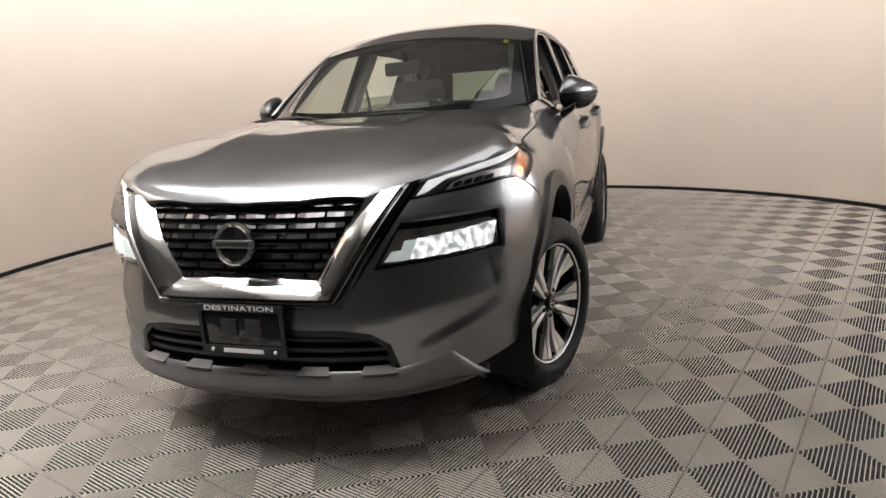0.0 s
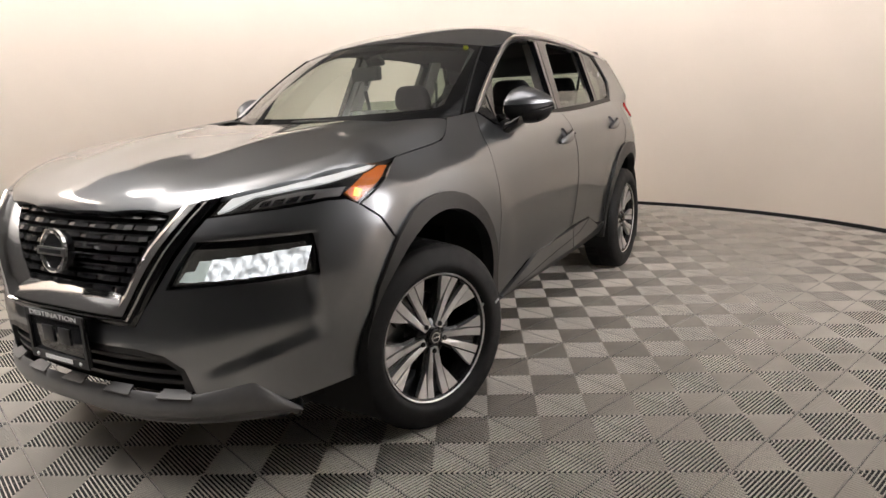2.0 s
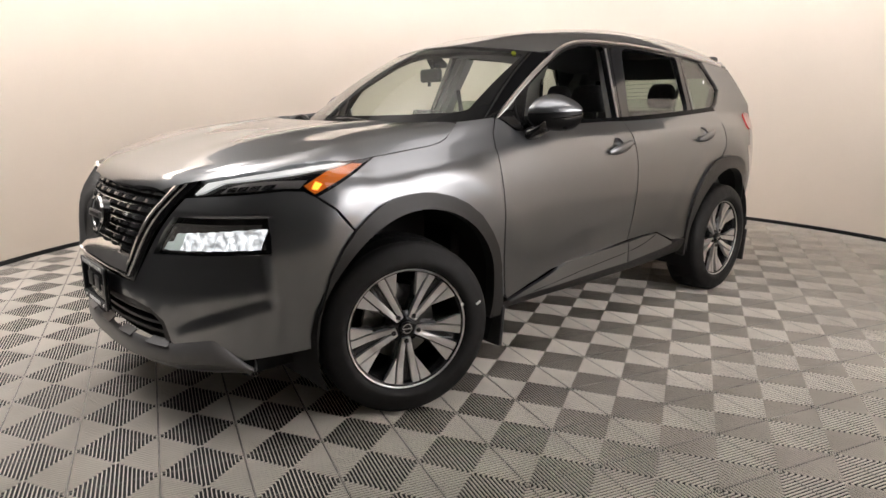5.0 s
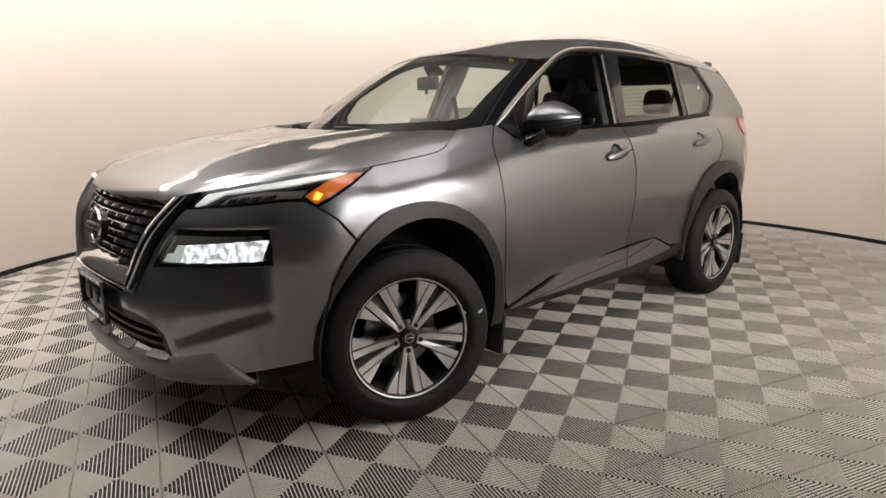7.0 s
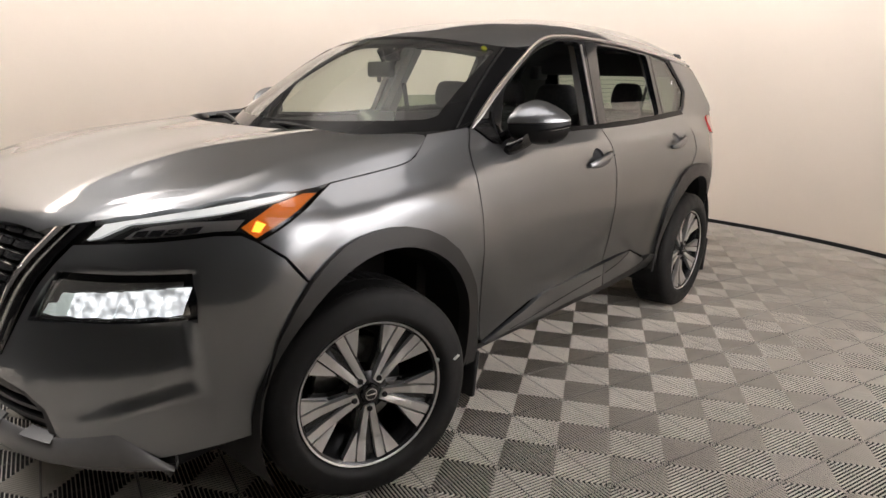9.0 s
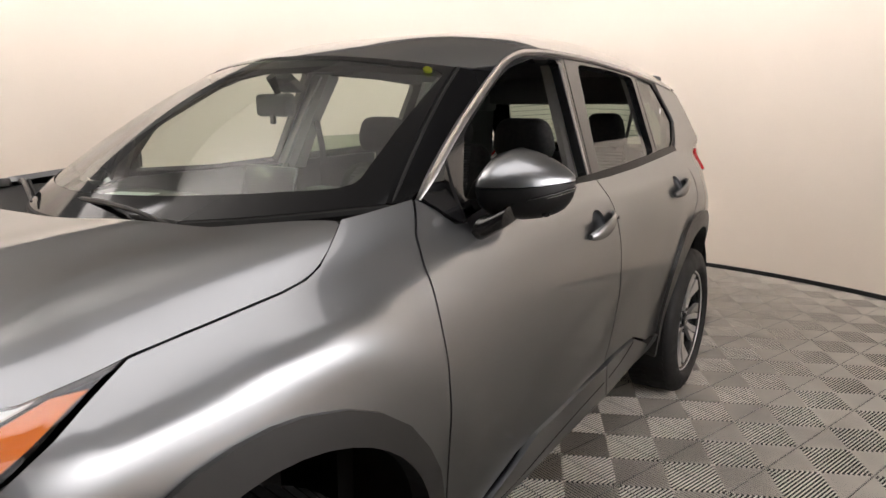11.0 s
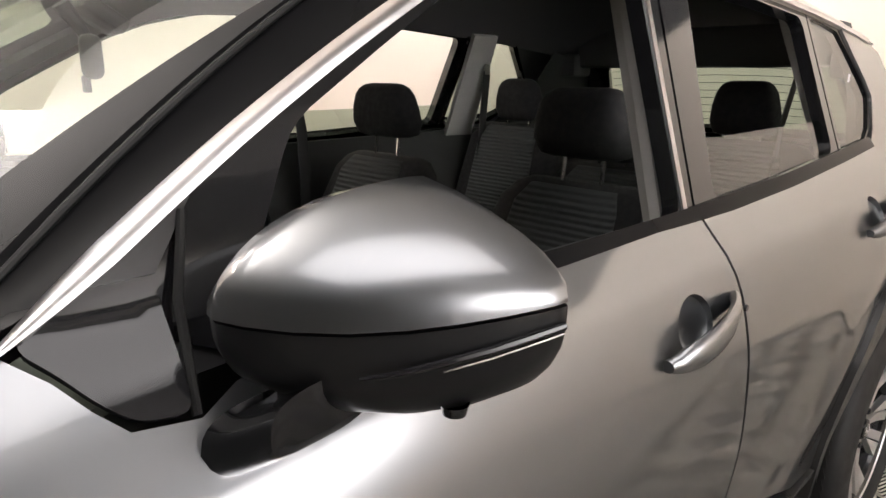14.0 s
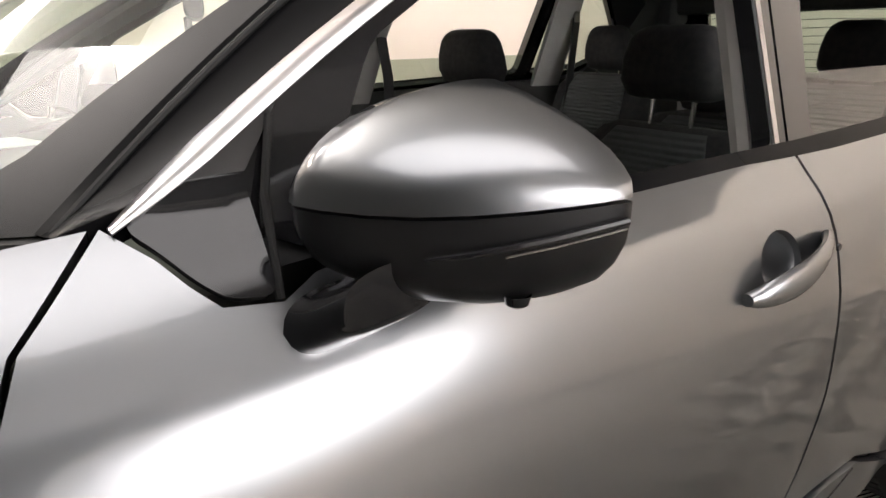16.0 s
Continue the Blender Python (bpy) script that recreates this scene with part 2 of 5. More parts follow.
def panel(name, poly, fn, material, parent, label="", holes=(), step=0.03, skirt=0.016, off=0.0, sx=1, back=0.0):
    """A sheet that follows fn(u, v) inside a polygon of the (u, v) plane, with a rim turned inwards by skirt."""
    from mathutils.geometry import delaunay_2d_cdt
    loops = [densify(poly, step)] + [densify(h, step) for h in holes]
    pts, edges = [], []
    for lp in loops:
        s = len(pts)
        pts += lp
        edges += [(s + i, s + (i + 1) % len(lp)) for i in range(len(lp))]
    us, vs = [p[0] for p in loops[0]], [p[1] for p in loops[0]]
    grid = {}
    for p in pts:
        grid.setdefault((int(p[0] // step), int(p[1] // step)), []).append(p)
    for i in range(int(min(us) // step), int(max(us) // step) + 2):
        for j in range(int(min(vs) // step), int(max(vs) // step) + 2):
            p = ((i + (0.25 if j % 2 else 0.0)) * step, j * step)
            if not inside(p, loops[0]) or any(inside(p, h) for h in loops[1:]):
                continue
            ci, cj = int(p[0] // step), int(p[1] // step)
            near = [q for a in (-1, 0, 1) for b in (-1, 0, 1) for q in grid.get((ci + a, cj + b), ())]
            if all(math.dist(p, q) > 0.45 * step for q in near):
                pts.append(p)
    res = delaunay_2d_cdt([Vector(p) for p in pts], edges, [], 0, 1e-6)
    v2, tris = res[0], res[2]
    keep = []
    for f in tris:
        c = (sum(v2[i][0] for i in f) / 3, sum(v2[i][1] for i in f) / 3)
        if inside(c, loops[0]) and not any(inside(c, h) for h in loops[1:]):
            keep.append(list(f))
    pos, nor = [], []
    e = 0.003
    for v in v2:
        a = Vector(fn(v[0] + e, v[1])) - Vector(fn(v[0] - e, v[1]))
        b = Vector(fn(v[0], v[1] + e)) - Vector(fn(v[0], v[1] - e))
        n = a.cross(b)
        n = n.normalized() if n.length > 1e-12 else Vector((1, 0, 0))
        pos.append(Vector(fn(v[0], v[1])))
        nor.append(n)
    # face outwards: away from the car's middle
    mid = Vector((0, 1.4, 0.75))
    flip = sum(1 if n.dot(p - mid) < 0 else -1 for p, n in zip(pos, nor)) > 0
    if flip:
        nor = [-n for n in nor]
    pos = [p + n * off for p, n in zip(pos, nor)]
    if sum((pos[b] - pos[a]).cross(pos[c] - pos[a]).dot(nor[a]) for a, b, c in keep) < 0:
        keep = [f[::-1] for f in keep]
    count = {}
    for f in keep:
        for i in range(3):
            count[(f[i], f[(i + 1) % 3])] = True
    rim = [(i, j) for i, j in count if (j, i) not in count]
    if skirt:
        base = {}
        for i, j in rim:
            for k in (i, j):
                if k not in base:
                    base[k] = len(pos)
                    out = Vector((0, 0, 0))
                    pos.append(pos[k].copy())
                    nor.append(nor[k].copy())
                    pos.append(pos[k] - nor[k] * skirt)
                    nor.append(nor[k].copy())
        for i, j in rim:
            keep.append([base[j], base[i], base[i] + 1, base[j] + 1])
            d = (pos[j] - pos[i])
            n = d.cross(nor[i])
            if n.length > 0:
                n.normalize()
            for k in (i, j):
                for q in (base[k], base[k] + 1):
                    nor[q] = (nor[q] * 0.3 + n)
        for k in base.values():
            nor[k].normalize()
            nor[k + 1].normalize()
    if sx < 0:
        pos = [Vector((-p.x, p.y, p.z)) for p in pos]
        nor = [Vector((-n.x, n.y, n.z)) for n in nor]
        keep = [f[::-1] for f in keep]
    return raw(name, pos, keep, material, parent, label, nor)


def ruled(name, a, b, material, parent, label="", thick=0.01, sx=1, n=24, bulge=0.0, m=4):
    """A strip between two space curves, with thickness."""
    def at(c, t):
        t = t * (len(c) - 1)
        i = min(int(t), len(c) - 2)
        return Vector(c[i]).lerp(Vector(c[i + 1]), t - i)
    bm = bmesh.new()
    rows = []
    for i in range(n + 1):
        t = i / n
        p, q = at(a, t), at(b, t)
        d = at(a, min(1, t + 0.02)) - at(a, max(0, t - 0.02))
        nn = d.cross(q - p)
        if nn.length:
            nn.normalize()
        row = []
        for k in range(m + 1):
            u = k / m
            row.append((p.lerp(q, u) + nn * bulge * 4 * u * (1 - u), nn))
        rows.append(row)
    mid = Vector((0, 1.4, 0.75))
    s = sum((p - mid).dot(nn) for r in rows for p, nn in r)
    sg = 1 if s > 0 else -1
    top = [[bm.verts.new((p.x * sx, p.y, p.z)) for p, nn in r] for r in rows]
    bot = []
    for r in rows:
        bot.append([bm.verts.new(((p - nn * sg * thick).x * sx, (p - nn * sg * thick).y, (p - nn * sg * thick).z)) for p, nn in r])
    for i in range(n):
        for k in range(m):
            bm.faces.new((top[i][k], top[i][k + 1], top[i + 1][k + 1], top[i + 1][k]))
            bm.faces.new((bot[i][k], bot[i + 1][k], bot[i + 1][k + 1], bot[i][k + 1]))
        bm.faces.new((top[i][0], top[i + 1][0], bot[i + 1][0], bot[i][0]))
        bm.faces.new((top[i][m], bot[i][m], bot[i + 1][m], top[i + 1][m]))
    for i in (0, n):
        for k in range(m):
            bm.faces.new((top[i][k], top[i][k + 1], bot[i][k + 1], bot[i][k]))
    return part(name, bm, material, parent, label, angle=50)


def tube(name, pts, radius, material, parent, label="", seg=10, flat=1.0, sx=1):
    """A round or flattened bar along a line of points."""
    bm = bmesh.new()
    P = [Vector(p) for p in pts]
    rings = []
    for i, p in enumerate(P):
        d = (P[min(i + 1, len(P) - 1)] - P[max(i - 1, 0)]).normalized()
        up = Vector((0, 0, 1)) if abs(d.z) < 0.95 else Vector((0, 1, 0))
        s = d.cross(up).normalized()
        u = s.cross(d)
        r = radius[i] if isinstance(radius, (list, tuple)) else radius
        rings.append([bm.verts.new((lambda q: (q.x * sx, q.y, q.z))(p + s * math.cos(2 * math.pi * k / seg) * r * flat + u * math.sin(2 * math.pi * k / seg) * r)) for k in range(seg)])
    for i in range(len(rings) - 1):
        for k in range(seg):
            bm.faces.new((rings[i][k], rings[i][(k + 1) % seg], rings[i + 1][(k + 1) % seg], rings[i + 1][k]))
    bm.faces.new(rings[0])
    bm.faces.new(rings[-1])
    return part(name, bm, material, parent, label)


def loft(name, rings, material, parent, label="", cap=True, angle=40):
    bm = bmesh.new()
    R = [[bm.verts.new(tuple(p)) for p in r] for r in rings]
    n = len(R[0])
    for i in range(len(R) - 1):
        for k in range(n):
            bm.faces.new((R[i][k], R[i][(k + 1) % n], R[i + 1][(k + 1) % n], R[i + 1][k]))
    if cap:
        bm.faces.new(R[0])
        bm.faces.new(R[-1])
    return part(name, bm, material, parent, label, angle=angle)


def lathe(name, prof, m, material, parent, label="", seg=64, angle=30):
    """Profile of (axial, radius) turned about the local x axis."""
    bm = bmesh.new()
    R = []
    for a, r in prof:
        R.append([bm.verts.new(m @ Vector((a, r * math.cos(2 * math.pi * k / seg), r * math.sin(2 * math.pi * k / seg)))) for k in range(seg)])
    for i in range(len(R) - 1):
        for k in range(seg):
            bm.faces.new((R[i][k], R[i][(k + 1) % seg], R[i + 1][(k + 1) % seg], R[i + 1][k]))
    return part(name, bm, material, parent, label, angle=angle)


def block(name, size, m, material, parent, label="", bevel=0.01, seg=2):
    bm = bmesh.new()
    bmesh.ops.create_cube(bm, size=1.0)
    bmesh.ops.scale(bm, vec=size, verts=bm.verts[:])
    if bevel:
        bmesh.ops.bevel(bm, geom=bm.edges[:], offset=min(bevel, min(size) * 0.45), segments=seg, profile=0.5, affect="EDGES")
    bmesh.ops.transform(bm, matrix=m, verts=bm.verts[:])
    return part(name, bm, material, parent, label)


# ---- the body's main surfaces: x to the car's left, y backwards from the front axle ----
SEC = [(0.15, 0.79), (0.3, 0.835), (0.489, 0.856), (0.65, 0.882), (0.8, 0.896), (0.9, 0.893), (1.0, 0.879),
       (1.08, 0.855), (1.13, 0.82), (1.18, 0.78), (1.24, 0.71), (1.3, 0.60)]
NOSE = [(0.2, -0.82), (0.3, -0.86), (0.42, -0.878), (0.55, -0.885), (0.667, -0.87), (0.816, -0.852), (0.95, -0.79), (1.02, -0.735), (1.1, -0.62)]
PLAN = 2.8


# how far the shoulder lies lower than at the doors
DROP = [(-0.60, 0.035), (-0.42, 0.040), (-0.10, 0.122), (0.28, 0.074), (0.66, 0.026), (1.0, 0.0), (1.3, 0.0)]


def half_width(y, z):
    return table(SEC, z + table(DROP, min(1.3, max(-0.6, y)))) + 0.008 * (1 - ease(0.0, 0.9, abs(y))) * (1 - ease(0.95, 1.1, z))


def nose_width(z):
    return table(SEC, z + 0.035) + 0.008 * (1 - ease(0.0, 0.9, 0.2)) * (1 - ease(0.95, 1.1, z))


def flare(y, z):
    r = math.hypot((y - 0.06) / 1.0, z - 0.40)
    r2 = math.hypot((y - 2.706) / 1.0, z - 0.40)
    g = math.exp(-((r - 0.62) / 0.085) ** 2) + math.exp(-((r2 - 0.62) / 0.085) ** 2)
    return 0.011 * g * ease(0.35, 0.75, z) * (1 - ease(0.98, 1.12, z))


def side_x(y, z):
    w = half_width(y, z)
    if y < 0:
        q = min(1.0, y / table(NOSE, z))
        return w * max(0.0, 1 - q ** PLAN) ** (1 / PLAN) + flare(y, z) * ease(-0.5, -0.3, y)
    return w * (1 - 0.315 * max(0.0, (y - 2.62) / 1.1) ** 1.95) + flare(y, z)


def glass_x(y, z):
    return 0.785 - (z - 1.15) * 0.40 - (0.04 if y < 1.5 else 0.015) * (y - 1.5) ** 2


def upper_x(y, z):
    k = ease(1.10, 1.26, z)
    return side_x(y, min(z, 1.2)) * (1 - k) + (glass_x(y, z) + 0.006) * k


def side(y, z):
    return (side_x(y, z), y, z)


def glass_side(y, z):
    return (glass_x(y, z), y, z)


def quarter(y, z):
    return (upper_x(y, z), y, z)


def nose_xy(p, z):
    """The outline at height z, by p = |x| + (y - nose)."""
    n0, w = table(NOSE, z), nose_width(z)
    s = 1 if p >= 0 else -1
    p = abs(p)
    lo, hi = 0.0, math.pi / 2
    for _ in range(30):
        t = (lo + hi) / 2
        if w * math.sin(t) ** (2 / PLAN) + n0 * (math.cos(t) ** (2 / PLAN) - 1) < p:
            lo = t
        else:
            hi = t
    x, y = w * math.sin(lo) ** (2 / PLAN), n0 * max(0.0, math.cos(lo)) ** (2 / PLAN)
    if p > w - n0:
        y = p - w + n0
    if y > -0.5:
        # the shoulder falls away towards the front wheels
        x -= (table(SEC, z + 0.035) - table(SEC, z + table(DROP, min(1.3, y)))) * x / w
    return s * x, y


def nose(p, z):
    x, y = nose_xy(p, z)
    return (x, y, z)


def px(x, z):
    n0, w = table(NOSE, z), nose_width(z)
    y = n0 * max(0.0, 1 - (abs(x) / w) ** PLAN) ** (1 / PLAN)
    return (math.copysign(abs(x) + y - n0, x), z)


def py(y, z):
    n0, w = table(NOSE, z), nose_width(z)
    return (w * max(0.0, 1 - (y / n0) ** PLAN) ** (1 / PLAN) + y - n0, z)


# ---- the booth: round wall, base strip, ceiling ----
A_RIGHT, A_LEFT, BAY = radians(-20), radians(227), -4.6


def booth_arc(r, n=96):
    """The round wall, from one side of the entrance to the other."""
    return [(CX + r * math.cos(A_RIGHT + (A_LEFT - A_RIGHT) * i / n), CY + r * math.sin(A_RIGHT + (A_LEFT - A_RIGHT) * i / n)) for i in range(n + 1)]


def booth_outline(r, n=96):
    """The round wall and the dark entrance bay added behind the camera."""
    pts = booth_arc(r, n)
    k = r - RAD
    return pts + [(pts[-1][0], BAY - k), (pts[0][0], BAY - k)]


def ring_wall(name, A, B, z0, z1, material):
    bm = bmesh.new()
    rows = [[bm.verts.new((x, y, z)) for x, y in P] for P, z in ((A, z0), (A, z1), (B, z1), (B, z0))]
    m = len(A)
    for j in range(4):
        for i in range(m - 1):
            bm.faces.new((rows[j][i], rows[j][i + 1], rows[(j + 1) % 4][i + 1], rows[(j + 1) % 4][i]))
    for i in (0, m - 1):
        bm.faces.new([rows[j][i] for j in range(4)])
    return part(name, bm, material, None, angle=30)


wall = tagged(ring_wall("wall_round", booth_arc(RAD), booth_arc(RAD + 0.12), 0.0, WALL_TOP, M_WALL),
              "smooth cream painted curved booth wall", "wall", kind="structure")
# unseen backing walls; their black stands for unlit space above and behind
tagged(ring_wall("unlit_upper_band", booth_arc(RAD + 0.02), booth_arc(RAD + 0.12), WALL_TOP + 0.001, TOP, M_BAY),
       "unseen near-black band for the unlit space above the cream wall", "wall", kind="structure")
tagged(ring_wall("dark_entrance_backing", booth_outline(RAD)[96:] + [booth_arc(RAD)[0]], booth_outline(RAD + 0.12)[96:] + [booth_arc(RAD + 0.12)[0]], 0.0, TOP, M_BAY),
       "unseen near-black wall for the dark space beyond the booth entrance", "wall", kind="structure")
base = tagged(ring_wall("baseboard", booth_arc(RAD - 0.012), booth_arc(RAD - 0.001), 0.0, 0.035, M_MATT),
              "thin black base strip along the curved wall", "baseboard", kind="structure")


def wall_patch(name, a0, a1, z0, z1, proud, material, label, category):
    bm = bmesh.new()
    n = 24
    rows = []
    for i in range(n + 1):
        a = a0 + (a1 - a0) * i / n
        rows.append([bm.verts.new((CX + r * math.cos(a), CY + r * math.sin(a), z)) for r, z in
                     ((RAD + 0.01, z0), (RAD - proud, z0), (RAD - proud, z1), (RAD + 0.01, z1))])
    for i in range(n):
        for j in range(4):
            bm.faces.new((rows[i][j], rows[i][(j + 1) % 4], rows[i + 1][(j + 1) % 4], rows[i + 1][j]))
    bm.faces.new(rows[0])
    bm.faces.new(rows[-1])
    return tagged(part(name, bm, material, None), label, category, kind="structure")


wall_patch("trim", radians(21), radians(46.0), 0.04, 1.52, 0.005, M_WALL, "flush cream access panel with thin joints in the curved wall", "wall panel")

bm = bmesh.new()
f = bm.faces.new([bm.verts.new((x, y, TOP + 0.001)) for x, y in booth_outline(RAD + 0.12)])
r = bmesh.ops.extrude_face_region(bm, geom=[f])
bmesh.ops.translate(bm, vec=(0, 0, 0.1), verts=[v for v in r["geom"] if isinstance(v, bmesh.types.BMVert)])
tagged(part("ceiling", bm, M_CEIL, None), "plain white ceiling above the booth", "ceiling", kind="structure")

# a deep cove added out of view round the top of the wall: a valance hides the glowing strip that washes the wall
tagged(ring_wall("valance", booth_arc(RAD - 1.40), booth_arc(RAD - 1.37), 2.85, TOP - 0.001, M_VALANCE),
       "grey valance board added out of view to block the cove light", "valance", kind="structure")
# added shield: keeps the strip's direct light off the floor
tagged(ring_wall("cove_light_shield", booth_arc(RAD - 1.368), booth_arc(RAD - 0.90), 2.86, 2.89, M_VALANCE),
       "unseen grey shield that keeps the cove light off the floor", "valance", kind="structure")
tagged(ring_wall("cove_light", booth_arc(RAD - 1.34), booth_arc(RAD - 0.85), TOP - 0.08, TOP - 0.05, emit_mat("cove_strip", LAMP_COL, COVE_GLOW)),
       "continuous glowing light strip in the cove", "light")

# the soft box hung over the driver's side
M_SOFT = emit_mat("soft_box_cloth", LAMP_COL, SOFT_GLOW)
_nt = M_SOFT.node_tree
_tc = _nt.nodes.new("ShaderNodeTexCoord")
_div = _nt.nodes.new("ShaderNodeVectorMath")
_div.operation = "DIVIDE"
_div.inputs[1].default_value = (0.75, 1.6, 1.0)
_nt.links.new(_tc.outputs["Object"], _div.inputs[0])
_len = _nt.nodes.new("ShaderNodeVectorMath")
_len.operation = "LENGTH"
_nt.links.new(_div.outputs[0], _len.inputs[0])
_r = _nt.nodes.new("ShaderNodeMapRange")
_r.interpolation_type = "SMOOTHSTEP"
_r.inputs["From Min"].default_value, _r.inputs["From Max"].default_value = 0.70, 1.40
_r.inputs["To Min"].default_value, _r.inputs["To Max"].default_value = 1.35 * SOFT_GLOW, 0.25 * SOFT_GLOW
_nt.links.new(_len.outputs["Value"], _r.inputs["Value"])
_nt.links.new(_r.outputs[0], _nt.nodes["Principled BSDF"].inputs["Emission Strength"])


def soft_box(x, y, z, w, l, label):
    box = new("soft_box")
    box.matrix_world = Matrix.Translation((x, y, z))
    block("diffuser", (w, l, 0.03), Matrix.Identity(4), M_SOFT, box, "glowing cloth diffuser", 0.01)
    block("housing", (w + 0.04, l + 0.04, 0.10), Matrix.Translation((0, 0, 0.068)), M_MATT, box, "black soft box housing", 0.015)
    for dx in (-0.4 * w, 0.4 * w):
        for dy in (-0.44 * l, 0.44 * l):
            tube("hanger", [(dx, dy, 0.11), (dx, dy, TOP - z)], 0.004, M_MATT, box, "thin black hanger", 6)
    tagged(box, label, "light")


soft_box(1.60, 0.35, 3.25, 1.5, 3.2, "large glowing soft box hung over the driver's side")

# a soft light panel on the wall beside the driver's side, brightest in its middle
M_PANEL = emit_mat("panel_cloth", LAMP_COL, PANEL_GLOW)
_nt = M_PANEL.node_tree
_tc = _nt.nodes.new("ShaderNodeTexCoord")
_div = _nt.nodes.new("ShaderNodeVectorMath")
_div.operation = "DIVIDE"
_div.inputs[1].default_value = (1.0, 1.35, 1.05)
_nt.links.new(_tc.outputs["Object"], _div.inputs[0])
_len = _nt.nodes.new("ShaderNodeVectorMath")
_len.operation = "LENGTH"
_nt.links.new(_div.outputs[0], _len.inputs[0])
_r = _nt.nodes.new("ShaderNodeMapRange")
_r.interpolation_type = "SMOOTHSTEP"
_r.inputs["From Min"].default_value, _r.inputs["From Max"].default_value = 0.08, 1.08
_r.inputs["To Min"].default_value, _r.inputs["To Max"].default_value = PANEL_GLOW, 0.15
_nt.links.new(_len.outputs["Value"], _r.inputs["Value"])
_nt.links.new(_r.outputs[0], _nt.nodes["Principled BSDF"].inputs["Emission Strength"])
soft = block("wall_light", (0.05, 2.7, 2.1), Matrix.Identity(4), M_PANEL, None, bevel=0.02)
pa = radians(-2.0)
soft.matrix_world = Matrix.Translation((CX + (RAD - 0.42) * math.cos(pa), CY + (RAD - 0.42) * math.sin(pa), 1.60)) @ Matrix.Rotation(pa, 4, "Z")
tagged(soft, "large soft glowing cloth light panel on the cream wall", "light")

# ---- floor: slab under open ribbed tiles, its black standing for the gaps' shade ----
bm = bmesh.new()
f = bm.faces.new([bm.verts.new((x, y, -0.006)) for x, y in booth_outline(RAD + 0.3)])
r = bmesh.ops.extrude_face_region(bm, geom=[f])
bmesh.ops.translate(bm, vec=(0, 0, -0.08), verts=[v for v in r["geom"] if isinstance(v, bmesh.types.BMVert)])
floor = tagged(part("floor", bm, M_GAP_SHADE, None), "interlocking open-ribbed plastic floor tiles, grey-beige, checkered by rib direction", "floor", kind="structure")

# ---- the car ----
car = new("car")
tagged(car, "gunmetal grey crossover with black cladding, lit lamps and lowered windows", "car")


def oval(y, z, ry, rz, n=28):
    return [(y + ry * math.cos(2 * math.pi * k / n), z + rz * math.sin(2 * math.pi * k / n)) for k in range(n)]


# front bumper cover
V_OUT = [(0.0, 0.607), (0.325, 0.612), (0.36, 0.635), (0.552, 0.925)]


def pocket(p, z):
    """Depth of the lamp pocket in the bumper's corner, deepest along its outer edge."""
    x, y = nose_xy(p, z)
    a = abs(x)
    edge = 0.585 - 0.42 * max(0.0, 0.80 - a)
    d = 0.010 * (1 - ease(0.855, 0.869, z)) + 0.030 * ease(0.80, 0.73, z) - 0.024 * ease(0.73, 0.58, z)
    return d * (1 - ease(0.784, 0.808, a)) * ease(0.40, 0.72, a) * ease(edge - 0.060, edge + 0.005, z)


def bumper_fn(p, z):
    x, y = nose_xy(p, z)
    d = pocket(p, z)
    if d:
        n = Vector((abs(x) ** (PLAN - 1) / nose_width(z) ** PLAN, -abs(y) ** (PLAN - 1) / abs(table(NOSE, z)) ** PLAN))
        n.normalize()
        x, y = x - math.copysign(n.x, x) * d, y - n.y * d
    return (x + math.copysign(flare(y, z) * ease(-0.5, -0.3, y), x), y, z)


half = [px(*q) for q in V_OUT] + [px(0.56, 0.926), px(0.64, 0.934), px(0.729, 0.942), py(-0.478, 0.953), py(-0.421, 0.950), py(-0.383, 0.927),
        py(-0.325, 0.880), py(-0.257, 0.800), py(-0.30, 0.745), py(-0.345, 0.655), py(-0.37, 0.56), py(-0.381, 0.487), py(-0.388, 0.368),
        px(0.773, 0.358), px(0.70, 0.345), px(0.60, 0.345), px(0.505, 0.40), px(0.485, 0.48), px(0.43, 0.522), px(0.34, 0.538), px(0.0, 0.540)]
half[0], half[-1] = (0.0, 0.607), (0.0, 0.540)
full = half[:-1] + [(0.0, 0.540)] + [(-a, b) for a, b in half[1:-1][::-1]]
LAMP_OUT = [px(0.448, 0.722), px(0.500, 0.812), px(0.532, 0.862), px(0.794, 0.866), px(0.805, 0.80), px(0.806, 0.736)]
panel("bumper_cover", full, bumper_fn, M_PAINT, car, "gunmetal front bumper cover with lamp pockets", holes=[LAMP_OUT, [(-a, b) for a, b in LAMP_OUT]], step=0.014, skirt=0.025)

# hood
HOODZ = [(-0.80, 0.950), (-0.76, 0.978), (-0.70, 1.006), (-0.6, 1.044), (-0.4, 1.098), (-0.2, 1.136), (0.0, 1.159), (0.2, 1.178), (0.4, 1.197), (0.6, 1.20)]


def shoulder_z(x, y):
    lo, hi = 0.85, 1.30
    for _ in range(22):
        m = (lo + hi) / 2
        if side_x(y, m) > x:
            lo = m
        else:
            hi = m
    return lo


